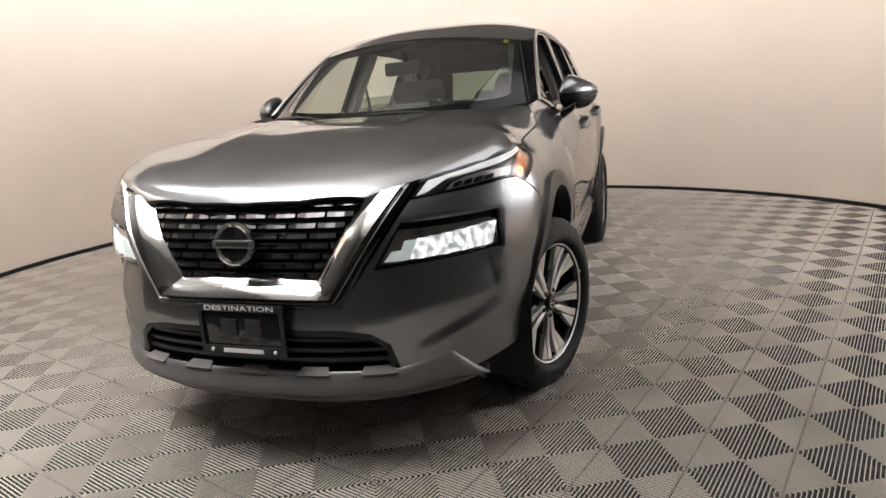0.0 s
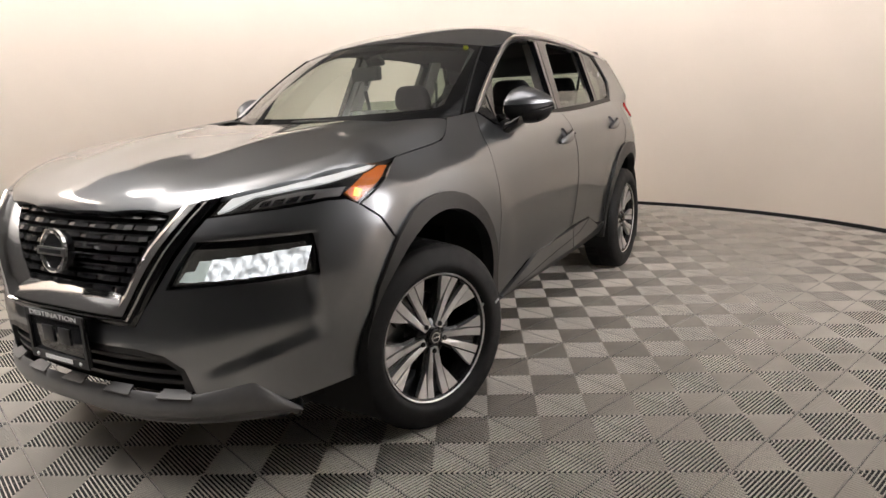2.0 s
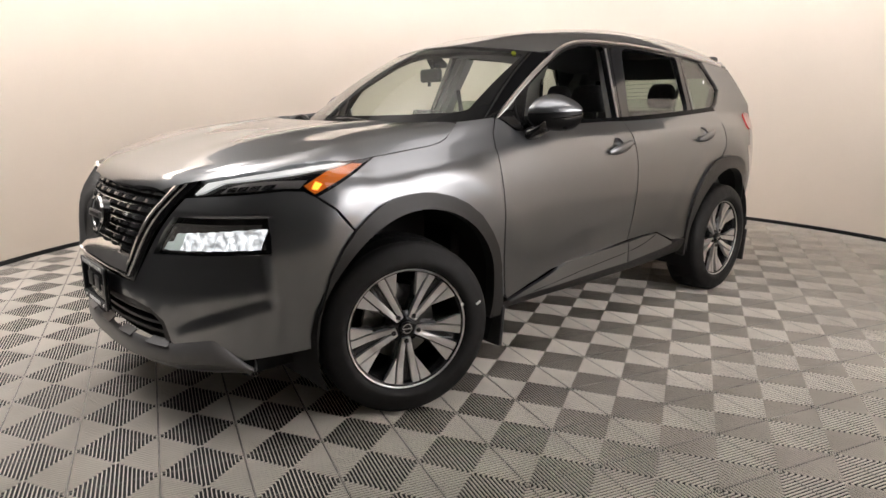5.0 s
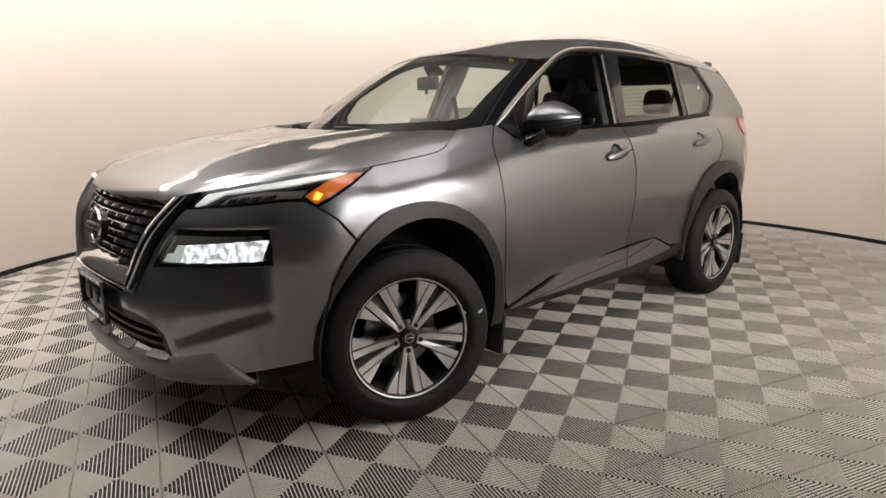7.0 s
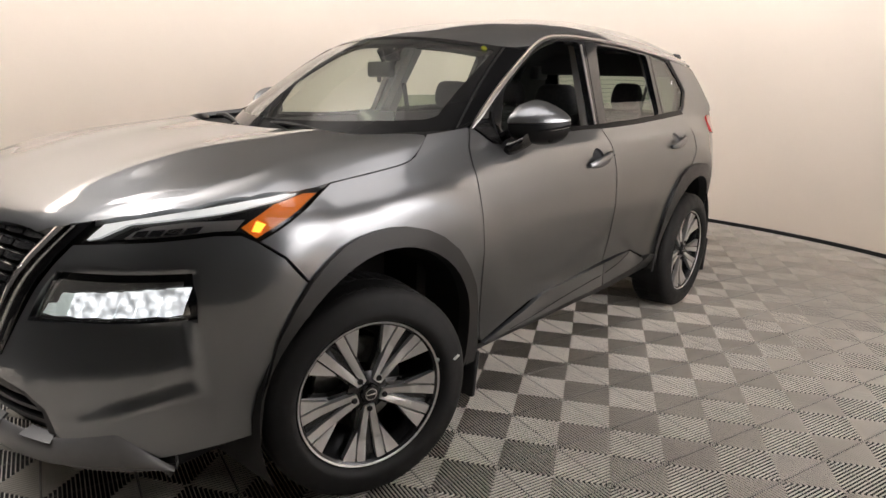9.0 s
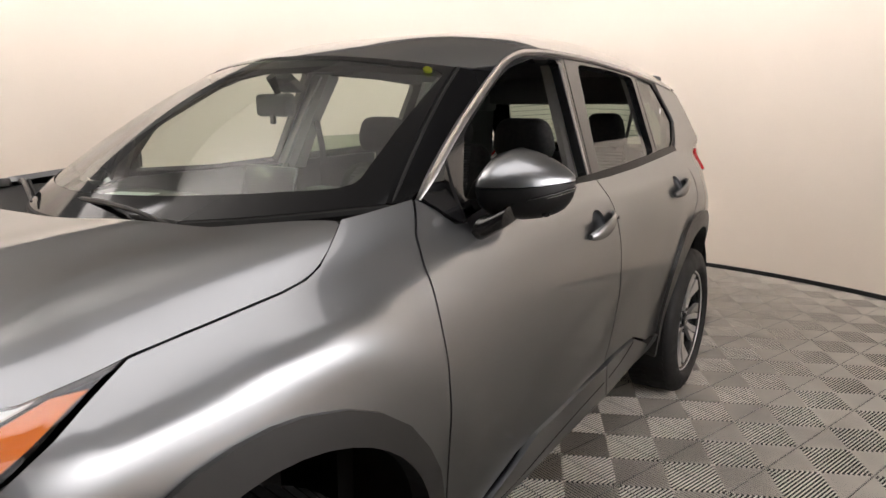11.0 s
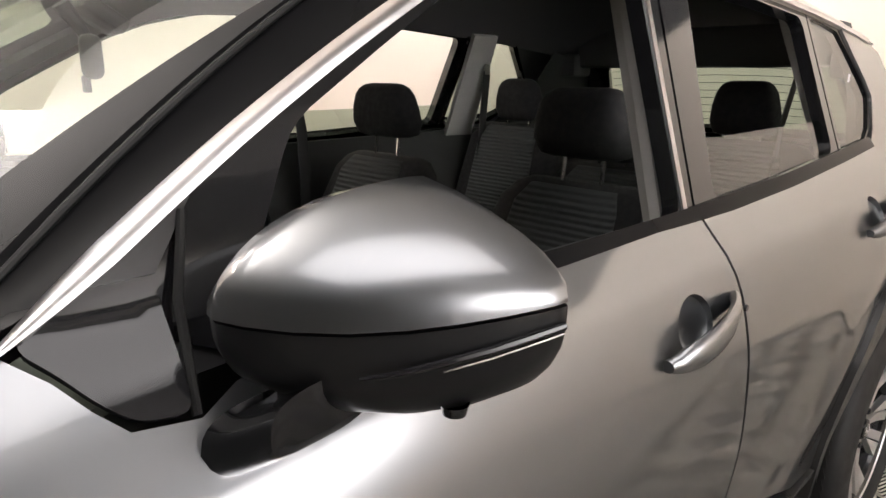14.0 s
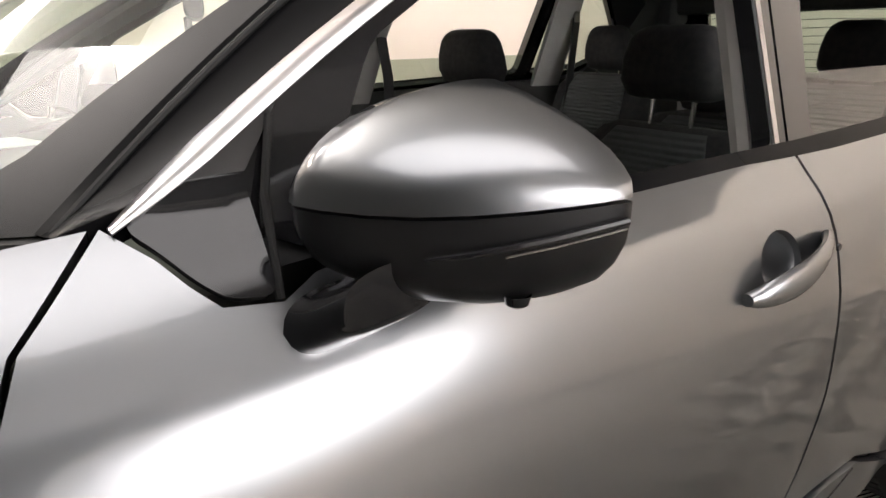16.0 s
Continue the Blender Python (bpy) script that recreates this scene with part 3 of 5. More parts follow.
def hood_fn(x, y):
    a = abs(x)
    top = table(HOODZ, y) - 0.050 * a * a + 0.010 * math.exp(-((a - 0.40 - 0.12 * y) / 0.10) ** 2) * ease(-0.75, -0.3, y)
    s = shoulder_z(a, y)
    k = 0.04
    h = max(0.0, min(1.0, 0.5 + 0.5 * (s - top) / k))
    return (x, y, s * (1 - h) + top * h - k * h * (1 - h))


def fender_top(y):
    return table([(-0.092, 1.049), (0.04, 1.061), (0.123, 1.070), (0.184, 1.077), (0.24, 1.087), (0.285, 1.103), (0.40, 1.168)], y)


hh = [(0.0, -0.795), (0.2, -0.788), (0.421, -0.757), (0.50, -0.715), (0.585, -0.662), (0.66, -0.60), (0.742, -0.504), (0.800, -0.368), (0.808, -0.235)]
hh += [(side_x(y, fender_top(y) + 0.0035), y) for y in (-0.088, 0.0, 0.06, 0.12, 0.18, 0.23, 0.262, 0.285, 0.32, 0.36, 0.394)]
hh += [(0.715, 0.398), (0.655, 0.310), (0.57, 0.21), (0.42, 0.138), (0.2, 0.090), (0.0, 0.076)]
panel("hood", hh + [(-a, b) for a, b in hh[1:-1][::-1]], hood_fn, M_PAINT, car, "gunmetal hood with two soft ridges", step=0.02, skirt=0.025)

for sx in (1, -1):
    # front fender, doors, rear quarter
    panel("front_fender", [(-0.092, 1.049), (0.04, 1.061), (0.123, 1.070), (0.184, 1.077), (0.24, 1.087), (0.285, 1.103), (0.40, 1.168), (0.47, 1.173), (0.618, 1.186), (0.586, 1.155), (0.552, 1.122),
          (0.523, 1.06), (0.519, 0.98), (0.521, 0.82), (0.533, 0.70), (0.554, 0.58), (0.60, 0.38), (0.575, 0.36), (0.555, 0.44), (0.538, 0.534), (0.50, 0.63),
          (0.448, 0.706), (0.38, 0.785), (0.30, 0.842), (0.22, 0.878), (0.129, 0.901), (0.0, 0.905), (-0.07, 0.896), (-0.133, 0.878), (-0.20, 0.84), (-0.250, 0.803), (-0.318, 0.884), (-0.377, 0.931), (-0.262, 0.984)],
          side, M_PAINT, car, "gunmetal front fender", step=0.025, skirt=0.02, sx=sx)
    fd = panel("front_door", [(0.626, 1.186), (0.591, 1.153), (0.558, 1.122), (0.5285, 1.06), (0.5245, 0.98), (0.5265, 0.82), (0.5385, 0.70), (0.5595, 0.58), (0.606, 0.38), (0.622, 0.355),
               (0.94, 0.446), (1.178, 0.463), (1.600, 0.500), (1.604, 0.62), (1.606, 0.80), (1.604, 0.95), (1.594, 1.043), (1.572, 1.158), (1.2, 1.150), (0.85, 1.150), (0.775, 1.138), (0.742, 1.122), (0.694, 1.126), (0.675, 1.143), (0.657, 1.163)],
               side, M_PAINT, car, "gunmetal front door with its window lowered", holes=[oval(1.437, 1.030, 0.052, 0.043)], step=0.03, skirt=0.02, sx=sx)
    rd = panel("rear_door", [(1.608, 0.50), (1.612, 0.62), (1.614, 0.80), (1.612, 0.95), (1.602, 1.043), (1.580, 1.158), (1.9, 1.168), (2.40, 1.192), (2.705, 1.207), (2.712, 1.17), (2.69, 1.108), (2.645, 0.981),
               (2.59, 0.912), (2.50, 0.893), (2.42, 0.852), (2.35, 0.79), (2.30, 0.70), (2.275, 0.625), (2.268, 0.50), (2.275, 0.42), (2.115, 0.43), (1.92, 0.503), (1.75, 0.505)],
               side, M_PAINT, car, "gunmetal rear door with its window half lowered", holes=[oval(2.397, 1.062, 0.052, 0.043)], step=0.03, skirt=0.02, sx=sx)
    panel("rear_quarter", [(2.72, 1.207), (2.80, 1.245), (2.86, 1.30), (2.895, 1.335), (2.87, 1.38), (2.80, 1.46), (2.745, 1.532), (2.92, 1.516), (3.05, 1.500), (3.16, 1.47), (3.25, 1.38), (3.38, 1.20), (3.50, 1.14), (3.56, 1.0), (3.60, 0.72), (3.58, 0.45), (3.48, 0.33),
          (3.17, 0.33), (3.165, 0.50), (3.13, 0.65), (3.07, 0.77), (2.98, 0.855), (2.86, 0.90), (2.72, 0.912), (2.60, 0.912), (2.655, 0.981), (2.70, 1.108), (2.722, 1.17)],
          quarter, M_PAINT, car, "gunmetal rear quarter panel", step=0.03, skirt=0.02, sx=sx)
    # sill: a wedge in body colour, split at the door gap, over a dark lower sill
    wedge_top = [(0.632, 0.347), (0.674, 0.358), (0.88, 0.413), (1.05, 0.463), (1.178, 0.467), (1.601, 0.489)]
    wedge_low = [(1.601, 0.372), (1.2, 0.365), (0.78, 0.352), (0.636, 0.338)]
    tilt = lambda y, z: (side_x(y, z) + 0.004 + 0.12 * (0.50 - z) * ease(0.64, 1.0, y) * (1 - ease(1.95, 2.12, y)), y, z)
    panel("sill_wedge", wedge_top + wedge_low, tilt, M_PAINT, car, "gunmetal wedge along the sill", step=0.03, skirt=0.02, off=0.006, sx=sx)
    panel("sill_wedge", [(1.610, 0.489), (1.75, 0.497), (1.905, 0.499), (2.113, 0.415), (2.106, 0.404), (1.61, 0.372)], tilt, M_PAINT, car, "gunmetal wedge along the sill", step=0.03, skirt=0.02, off=0.006, sx=sx)
    tube("sill_groove", [(tilt(y, z)[0] + 0.006, y, z) for y, z in ((0.80, 0.359), (1.0, 0.382), (1.2, 0.402), (1.4, 0.418), (1.58, 0.430))], 0.0022, M_MATT, car, "thin dark groove in the sill", 6, sx=sx)
    tube("sill_groove", [(tilt(y, z)[0] + 0.006, y, z) for y, z in ((1.63, 0.434), (1.75, 0.452), (1.82, 0.470), (1.89, 0.492))], 0.0022, M_MATT, car, "thin dark groove in the sill", 6, sx=sx)
    panel("sill_cladding", [(0.60, 0.334), (0.78, 0.347), (1.2, 0.360), (1.66, 0.367), (2.11, 0.398), (2.20, 0.420), (2.27, 0.412), (2.27, 0.33), (1.9, 0.30), (1.4, 0.292), (0.62, 0.290)],
          lambda y, z: (side_x(y, z) + 0.010 - 0.9 * max(0.0, 0.40 - z) ** 1.3, y, z), M_CLAD, car, "dark grained sill cladding", step=0.03, skirt=0.03, sx=sx)

# roof
TRIMZ = [(0.63, 1.185), (0.85, 1.33), (1.08, 1.46), (1.235, 1.534), (1.365, 1.565), (1.58, 1.578), (1.81, 1.579), (2.42, 1.555), (2.9, 1.518), (3.1, 1.495), (3.3, 1.46)]
ROOFZ = [(0.90, 1.518), (1.0, 1.552), (1.15, 1.592), (1.4, 1.645), (1.8, 1.694), (2.2, 1.714), (2.6, 1.708), (3.0, 1.670), (3.3, 1.610)]


def trim_pt(y, out=0.0):
    z = table(TRIMZ, y)
    return (glass_x(y, z) + out, y, z)


def roof_fn(x, y):
    z1 = table(TRIMZ, max(y, 1.0)) + 0.012
    xe = glass_x(max(y, 1.0), z1)
    z0 = table(ROOFZ, y)
    return (x, y, z0 - (z0 - z1) * min(1.15, abs(x) / xe) ** 3.1)


rf = [(0.0, 0.940), (0.2, 0.948), (0.4, 0.985), (0.53, 1.045), (0.60, 1.10), (0.640, 1.16)]
rf += [(trim_pt(y)[0], y) for y in (1.25, 1.37, 1.6, 1.9, 2.3, 2.7, 3.0, 3.14)] + [(0.50, 3.24), (0.3, 3.28), (0.0, 3.30)]
panel("roof", rf + [(-a, b) for a, b in rf[1:-1][::-1]], roof_fn, M_PAINT, car, "dark gunmetal roof", step=0.05, skirt=0.02)


# windshield
def wind(s, v):
    b = Vector((0.70 * s, 0.20 + 0.40 * s * s, 1.13 + 0.045 * s * s))
    t = Vector((0.575 * s, 0.93 + 0.13 * s * s, 1.545 - 0.045 * s * s))
    return b.lerp(t, v) + Vector((0, -0.55, 0.83)) * 0.03 * 4 * v * (1 - v) * (1 - 0.5 * s * s)


def wind_fn(s, v):
    return wind(s * 1.5, v)


g = [(-0.667, 0.0), (0.667, 0.0), (0.667, 1.0), (-0.667, 1.0)]
ws = panel("windshield", g, wind_fn, M_GLASS, car, "clear windshield with a faint green tint", step=0.06, skirt=0.0)
ws.visible_shadow = False
for sx in (1, -1):
    inner = [wind(0.985, v / 10) for v in range(11)]
    outer = [Vector(trim_pt(0.60 + 0.55 * v / 10, 0.0)) for v in range(11)]
    ruled("a_pillar", [p + Vector((0, -0.002, 0.003)) for p in inner], outer, M_PILLAR, car, "gloss black windshield pillar", 0.03, sx, bulge=0.004)
    edge_a, edge_b = [], []
    for i in range(61):
        y = 0.632 + (3.05 - 0.632) * i / 60
        z = table(TRIMZ, y)
        d = Vector((0.02, table(TRIMZ, y + 0.01) - table(TRIMZ, y - 0.01))).normalized()
        w = (0.010 - 0.003 * ease(1.0, 1.6, y)) * (0.3 + 0.7 * ease(0.632, 0.70, y))
        for s_, e_ in ((1, edge_a), (-1, edge_b)):
            yy, zz = y - d.y * w * s_, z + d.x * w * s_
            e_.append((glass_x(yy, zz) + 0.012, yy, zz))
    ruled("window_trim", edge_a, edge_b, M_TRIM, car, "satin chrome window trim", 0.012, sx, n=60, bulge=0.003)
for sx in (1, -1):
    tube("windshield_seal", [wind(0.998, v / 12) + Vector((0.002, -0.001, 0.001)) for v in range(13)], 0.004, M_SEAL, ws, "black rubber windshield seal", 8, sx=sx)
tube("windshield_seal", [wind(k / 10, 0.0) + Vector((0, 0.004, -0.013)) for k in range(-10, 11)], 0.014, M_SEAL, ws, "black rubber seal below the windshield", 8)
# black band round the windshield
g2 = [(-0.667, 0.0), (0.667, 0.0), (0.667, 1.0), (-0.667, 1.0)]
hole = rounded([(-0.595, 0.105), (0.595, 0.105), (0.640, 0.94), (0.30, 0.962), (-0.30, 0.962), (-0.640, 0.94)], 0.05)
panel("windshield_border", g2, wind_fn, M_BORDER, ws, "black ceramic border of the windshield", holes=[hole], step=0.05, skirt=0.0, off=0.002)

# window frames and panes on both sides
for sx in (1, -1):
    top_f = [(y, table(TRIMZ, y) - 0.004) for y in (0.66, 0.75, 0.85, 0.97, 1.08, 1.16, 1.235, 1.30, 1.365, 1.47, 1.58, 1.668)]
    fr = panel("door_window_frame", top_f + [(1.585, 1.150), (1.2, 1.142), (0.80, 1.142)], glass_side, M_BLACK, car, "black front window frame",
          holes=[rounded([(0.80, 1.165), (0.895, 1.326), (1.03, 1.405), (1.15, 1.472), (1.25, 1.512), (1.39, 1.545), (1.61, 1.556), (1.545, 1.162), (1.2, 1.155)], 0.03)], step=0.04, skirt=0.03, sx=sx)
    top_r = [(y, table(TRIMZ, y) - 0.004) for y in (1.676, 1.81, 2.1, 2.42, 2.455)]
    panel("rear_window_frame", top_r + [(2.42, 1.19), (1.9, 1.160), (1.593, 1.150)], glass_side, M_BLACK, car, "black rear window frame",
          holes=[rounded([(1.785, 1.552), (2.1, 1.548), (2.41, 1.530), (2.375, 1.205), (1.9, 1.178), (1.67, 1.174)], 0.03)], step=0.04, skirt=0.03, sx=sx)
    q = [(2.463, table(TRIMZ, 2.463) - 0.004), (2.6, table(TRIMZ, 2.6) - 0.004), (2.735, 1.528), (2.80, 1.455), (2.865, 1.385), (2.893, 1.335), (2.855, 1.30), (2.79, 1.243), (2.72, 1.205), (2.43, 1.19)]
    qh = [(2.48, 1.535), (2.6, 1.528), (2.72, 1.512), (2.79, 1.44), (2.85, 1.375), (2.87, 1.335), (2.83, 1.295), (2.77, 1.245), (2.69, 1.215), (2.448, 1.205)]
    panel("quarter_window_frame", q, glass_side, M_BLACK, car, "black quarter window frame", holes=[qh], step=0.04, skirt=0.03, sx=sx)
    panel("quarter_window", qh, glass_side, M_PRIVACY, car, "dark tinted quarter window", step=0.06, skirt=0.0, off=-0.006, sx=sx).visible_shadow = False
    lvl = 1.275 if sx > 0 else 1.262
    panel("rear_window", [(1.66, 1.16), (2.385, 1.18), (2.40, lvl + 0.01), (1.70, lvl)], glass_side, M_REARGLASS, car, "tinted rear window, half lowered", step=0.08, skirt=0.0, off=-0.014, sx=sx)
    low = 0.018 if sx < 0 else 0.0
    panel("belt_strip", [(0.80, 1.165 - low), (1.2, 1.165 - low), (1.60, 1.172 - 0.3 * low), (2.0, 1.185), (2.42, 1.205), (2.72, 1.222), (2.72, 1.196), (2.42, 1.180), (2.0, 1.160), (1.60, 1.148), (1.2, 1.140), (0.80, 1.140)],
          lambda y, z: (max(glass_x(y, z), side_x(y, z)) * 0.5 + glass_x(y, z) * 0.5, y, z), M_PILLAR, car, "black rubber belt strip", step=0.04, skirt=0.03, off=0.008, sx=sx)


# ---- wheels ----
STEER = -18.5      # the front wheels are turned to the car's right


def wheel(hub_y, sx):
    m = Matrix.Translation((0.868 * sx, hub_y, 0.362)) @ Matrix.Rotation(radians(STEER if hub_y < 1 else 0), 4, "Z") @ Matrix.Diagonal((sx, 1, 1, 1))
    w = new("wheel")
    w.parent = car
    w.matrix_basis = m
    w["label"] = "alloy wheel with machined and dark twin spokes and a black tyre"
    I = Matrix.Identity(4)
    K = Matrix.Diagonal((1, 1.045, 1.045, 1))
    T = 0.361
    prof = [(-0.19, 0.240), (-0.20, 0.26), (-0.205, 0.30), (-0.19, 0.340), (-0.165, T - 0.005), (-0.10, T), (-0.03, T), (0.005, T - 0.005), (0.020, T - 0.016), (0.030, T - 0.036), (0.035, T - 0.056), (0.0365, T - 0.060),
            (0.0375, T - 0.066), (0.041, 0.282), (0.039, 0.272), (0.032, 0.262), (0.024, 0.2575), (0.014, 0.2545), (0.010, 0.245)]
    ty = lathe("tyre", prof, I, M_RUBBER, w, "black tyre", 96)
    # tread blocks round the shoulder
    bm = bmesh.new()
    for k in range(64):
        a = 2 * math.pi * k / 64
        for (x0, x1, r0, r1) in ((-0.18, -0.09, T - 0.010, T + 0.002), (-0.06, -0.004, T - 0.016, T - 0.0015)):
            mm = Matrix.Rotation(a, 4, "X") @ Matrix.Translation(((x0 + x1) / 2, 0, (r0 + r1) / 2)) @ Matrix.Rotation(0.25, 4, "Z")
            bmesh.ops.create_cube(bm, size=1.0, matrix=mm @ Matrix.Diagonal((x1 - x0, 0.029, r1 - r0, 1)))
    part("tread", bm, M_RUBBER, ty, "cut tyre tread")
    lathe("rim", [(-0.17, 0.222), (-0.02, 0.220), (0.006, 0.226), (0.013, 0.2325), (0.018, 0.239), (0.015, 0.2435), (0.0, 0.245), (-0.17, 0.242)], K, M_ALLOYDARK, w, "dark rim flange", 96)
    lathe("rim_lip", [(0.0150, 0.2335), (0.0172, 0.2345), (0.0192, 0.2392), (0.0172, 0.2408)], K, M_ALLOY, w, "thin machined rim lip", 96)
    lathe("rim_barrel", [(-0.005, 0.222), (-0.16, 0.212), (-0.165, 0.0)], K, M_ALLOYDARK, w, "dark wheel barrel", 48)
    lathe("brake_disc", [(-0.10, 0.07), (-0.10, 0.155), (-0.125, 0.155)], I, M_DISC, w, "steel brake disc", 48)
    block("brake_caliper", (0.06, 0.07, 0.16), Matrix.Rotation(radians(-60), 4, "X") @ Matrix.Translation((-0.105, 0.0, 0.0)) @ Matrix.Translation((0, -0.125, 0)), M_DISC, w, "brake caliper", 0.015)
    lathe("hub", [(-0.06, 0.074), (-0.024, 0.070), (-0.018, 0.060), (-0.010, 0.034)], I, M_ALLOYDARK, w, "dark wheel hub", 40)
    lathe("hub_cap", [(-0.008, 0.033), (0.004, 0.031), (0.006, 0.026), (0.005, 0.0001)], I, M_BLACK, w, "gloss black hub cap", 32)
    lathe("cap_ring", [(0.004, 0.0215), (0.0075, 0.021), (0.0075, 0.017), (0.004, 0.0165)], I, M_CHROME, w, "chrome ring on the hub cap", 32)
    block("cap_bar", (0.004, 0.040, 0.006), Matrix.Translation((0.0065, 0, 0)), M_CHROME, w, "chrome bar on the hub cap", 0.001)
    for k in range(5):
        a = 2 * math.pi * k / 5
        lathe("lug_nut", [(-0.03, 0.011), (-0.004, 0.0105), (0.0, 0.008), (0.0, 0.0001)], Matrix.Rotation(a + radians(36), 4, "X") @ Matrix.Translation((0, 0, 0.056)), M_ALLOYDARK, w, "dark wheel nut", 8)
    # twin spokes: a dark web with two machined faces that widen to the rim
    for k in range(5):
        ax = K @ Matrix.Rotation(2 * math.pi * (k + 0.5) / 5, 4, "X")
        for s in (-1, 1):
            def blade(pts, x_in, x_out, depth, name, material, label):
                bm = bmesh.new()
                top, bot = [], []
                for y, z in pts:
                    r = math.hypot(y, z)
                    xx = x_in + (x_out - x_in) * min(1, max(0, (r - 0.05) / 0.165)) - 0.010 * math.sin(math.pi * min(1, max(0, (r - 0.05) / 0.165)))
                    top.append(bm.verts.new(ax @ Vector((xx, y * s, z))))
                    bot.append(bm.verts.new(ax @ Vector((xx - depth, y * s, z))))
                n = len(pts)
                bm.faces.new(top)
                bm.faces.new(bot)
                for i in range(n):
                    bm.faces.new((top[i], top[(i + 1) % n], bot[(i + 1) % n], bot[i]))
                part(name, bm, material, w, label, smooth=False)
            # inner long facet
            blade([(0.0008, 0.040), (0.017, 0.042), (0.029, 0.10), (0.040, 0.16), (0.050, 0.224), (0.021, 0.228), (0.014, 0.16), (0.0045, 0.085)], -0.006, 0.008, 0.022, "spoke", M_ALLOY, "machined spoke face")
            # outer triangular facet, set lower
            blade([(0.040, 0.125), (0.098, 0.205), (0.074, 0.215), (0.0555, 0.221), (0.0455, 0.16)], -0.008, 0.007, 0.02, "spoke_wing", M_ALLOY, "machined spoke wing")
            blade([(0.000, 0.045), (0.030, 0.050), (0.044, 0.12), (0.100, 0.205), (0.052, 0.222), (0.0, 0.227)], -0.030, -0.012, 0.03, "spoke_web", M_ALLOYDARK, "dark painted spoke web")
    if hub_y < 1 and sx > 0:
        block("chalk_mark", (0.003, 0.024, 0.010), Matrix.Translation((0.0395, 0.302, 0.082)) @ Matrix.Rotation(0.6, 4, "X"), M_WHITE, ty, "small white mark on the tyre", 0.001)
        block("balance_weight", (0.006, 0.016, 0.012), Matrix.Translation((0.020, 0.238, 0.078)) @ Matrix.Rotation(-0.3, 4, "X"), M_PAPER, w, "pale clip-on wheel weight", 0.002)
    return w


for y in (0.0, 2.706):
    for sx in (1, -1):
        wheel(y, sx)


# ---- arch mouldings, wells, flaps ----
def arch_poly(front):
    if front:
        out = [(-0.386, 0.300), (-0.386, 0.368), (-0.380, 0.487), (-0.368, 0.565), (-0.348, 0.653), (-0.305, 0.735), (-0.252, 0.801), (-0.195, 0.846), (-0.133, 0.880), (-0.07, 0.898), (0.0, 0.907),
               (0.065, 0.909), (0.129, 0.903), (0.22, 0.880), (0.30, 0.844), (0.38, 0.787), (0.448, 0.708), (0.50, 0.632), (0.538, 0.536), (0.562, 0.44), (0.578, 0.36), (0.585, 0.29)]
        return out + [(0.055 + 0.452 * math.cos(a), 0.392 + 0.452 * math.sin(a)) for a in [radians(-13 + 206 * k / 30) for k in range(31)]]
    out = [(2.275, 0.30), (2.270, 0.45), (2.272, 0.625), (2.296, 0.71), (2.346, 0.795), (2.415, 0.856), (2.50, 0.896), (2.60, 0.914), (2.72, 0.916), (2.86, 0.903), (2.98, 0.858), (3.07, 0.773), (3.132, 0.65), (3.168, 0.50), (3.178, 0.32)]
    return out + [(2.722 + 0.415 * math.cos(a), 0.405 + 0.430 * math.sin(a)) for a in [radians(-13 + 206 * k / 30) for k in range(31)]]


for sx in (1, -1):
    for front in (True, False):
        panel("arch_moulding", arch_poly(front), lambda y, z: (side_x(y, z) if y > -0.33 else side_x(-0.33, z) + (y + 0.33) * 0.25, y, z), M_CLAD, car,
              "dark grained wheel arch moulding", step=0.025, skirt=0.05, off=0.014, sx=sx)
        cy, cz, ry = (0.055, 0.392, 0.455) if front else (2.722, 0.405, 0.42)
        # liner of the wheel well
        bm = bmesh.new()
        rows = []
        for k in range(25):
            a = radians(-25 + 230 * k / 24)
            rows.append([bm.verts.new((x * sx, cy + (ry + 0.012) * math.cos(a), cz + (ry + 0.012) * math.sin(a))) for x in (0.86, 0.50)])
        for k in range(24):
            bm.faces.new((rows[k][0], rows[k + 1][0], rows[k + 1][1], rows[k][1]))
        bm.faces.new([r[1] for r in rows])
        part("wheel_well", bm, M_MATT, car, "black wheel well liner")
    for y, z1 in ((0.575, 0.33), (3.165, 0.36)):
        block("mud_flap", (0.20, 0.022, z1 - 0.135), Matrix.Translation((0.765 * sx, y, (z1 + 0.135) / 2)) @ Matrix.Rotation(radians(-6), 4, "X"), M_SATIN, car, "black mud flap", 0.008)
    block("sill_underside", (0.16, 1.66, 0.06), Matrix.Translation((0.70 * sx, 1.44, 0.325)), M_MATT, car, "black sill underside", 0.02)

# underbody and firewall
block("underbody", (1.30, 3.9, 0.10), Matrix.Translation((0, 1.35, 0.30)), M_MATT, car, "black underbody", 0.02)
block("firewall", (1.40, 0.05, 0.80), Matrix.Translation((0, 0.42, 0.70)), M_MATT, car, "dark firewall", 0.0)
block("front_beam", (1.30, 0.10, 0.62), Matrix.Translation((0, -0.62, 0.62)), M_MATT, car, "black structure behind the grille", 0.02)
block("engine_bay", (1.16, 0.9, 0.45), Matrix.Translation((0, -0.10, 0.70)), M_MATT, car, "dark engine bay", 0.02)

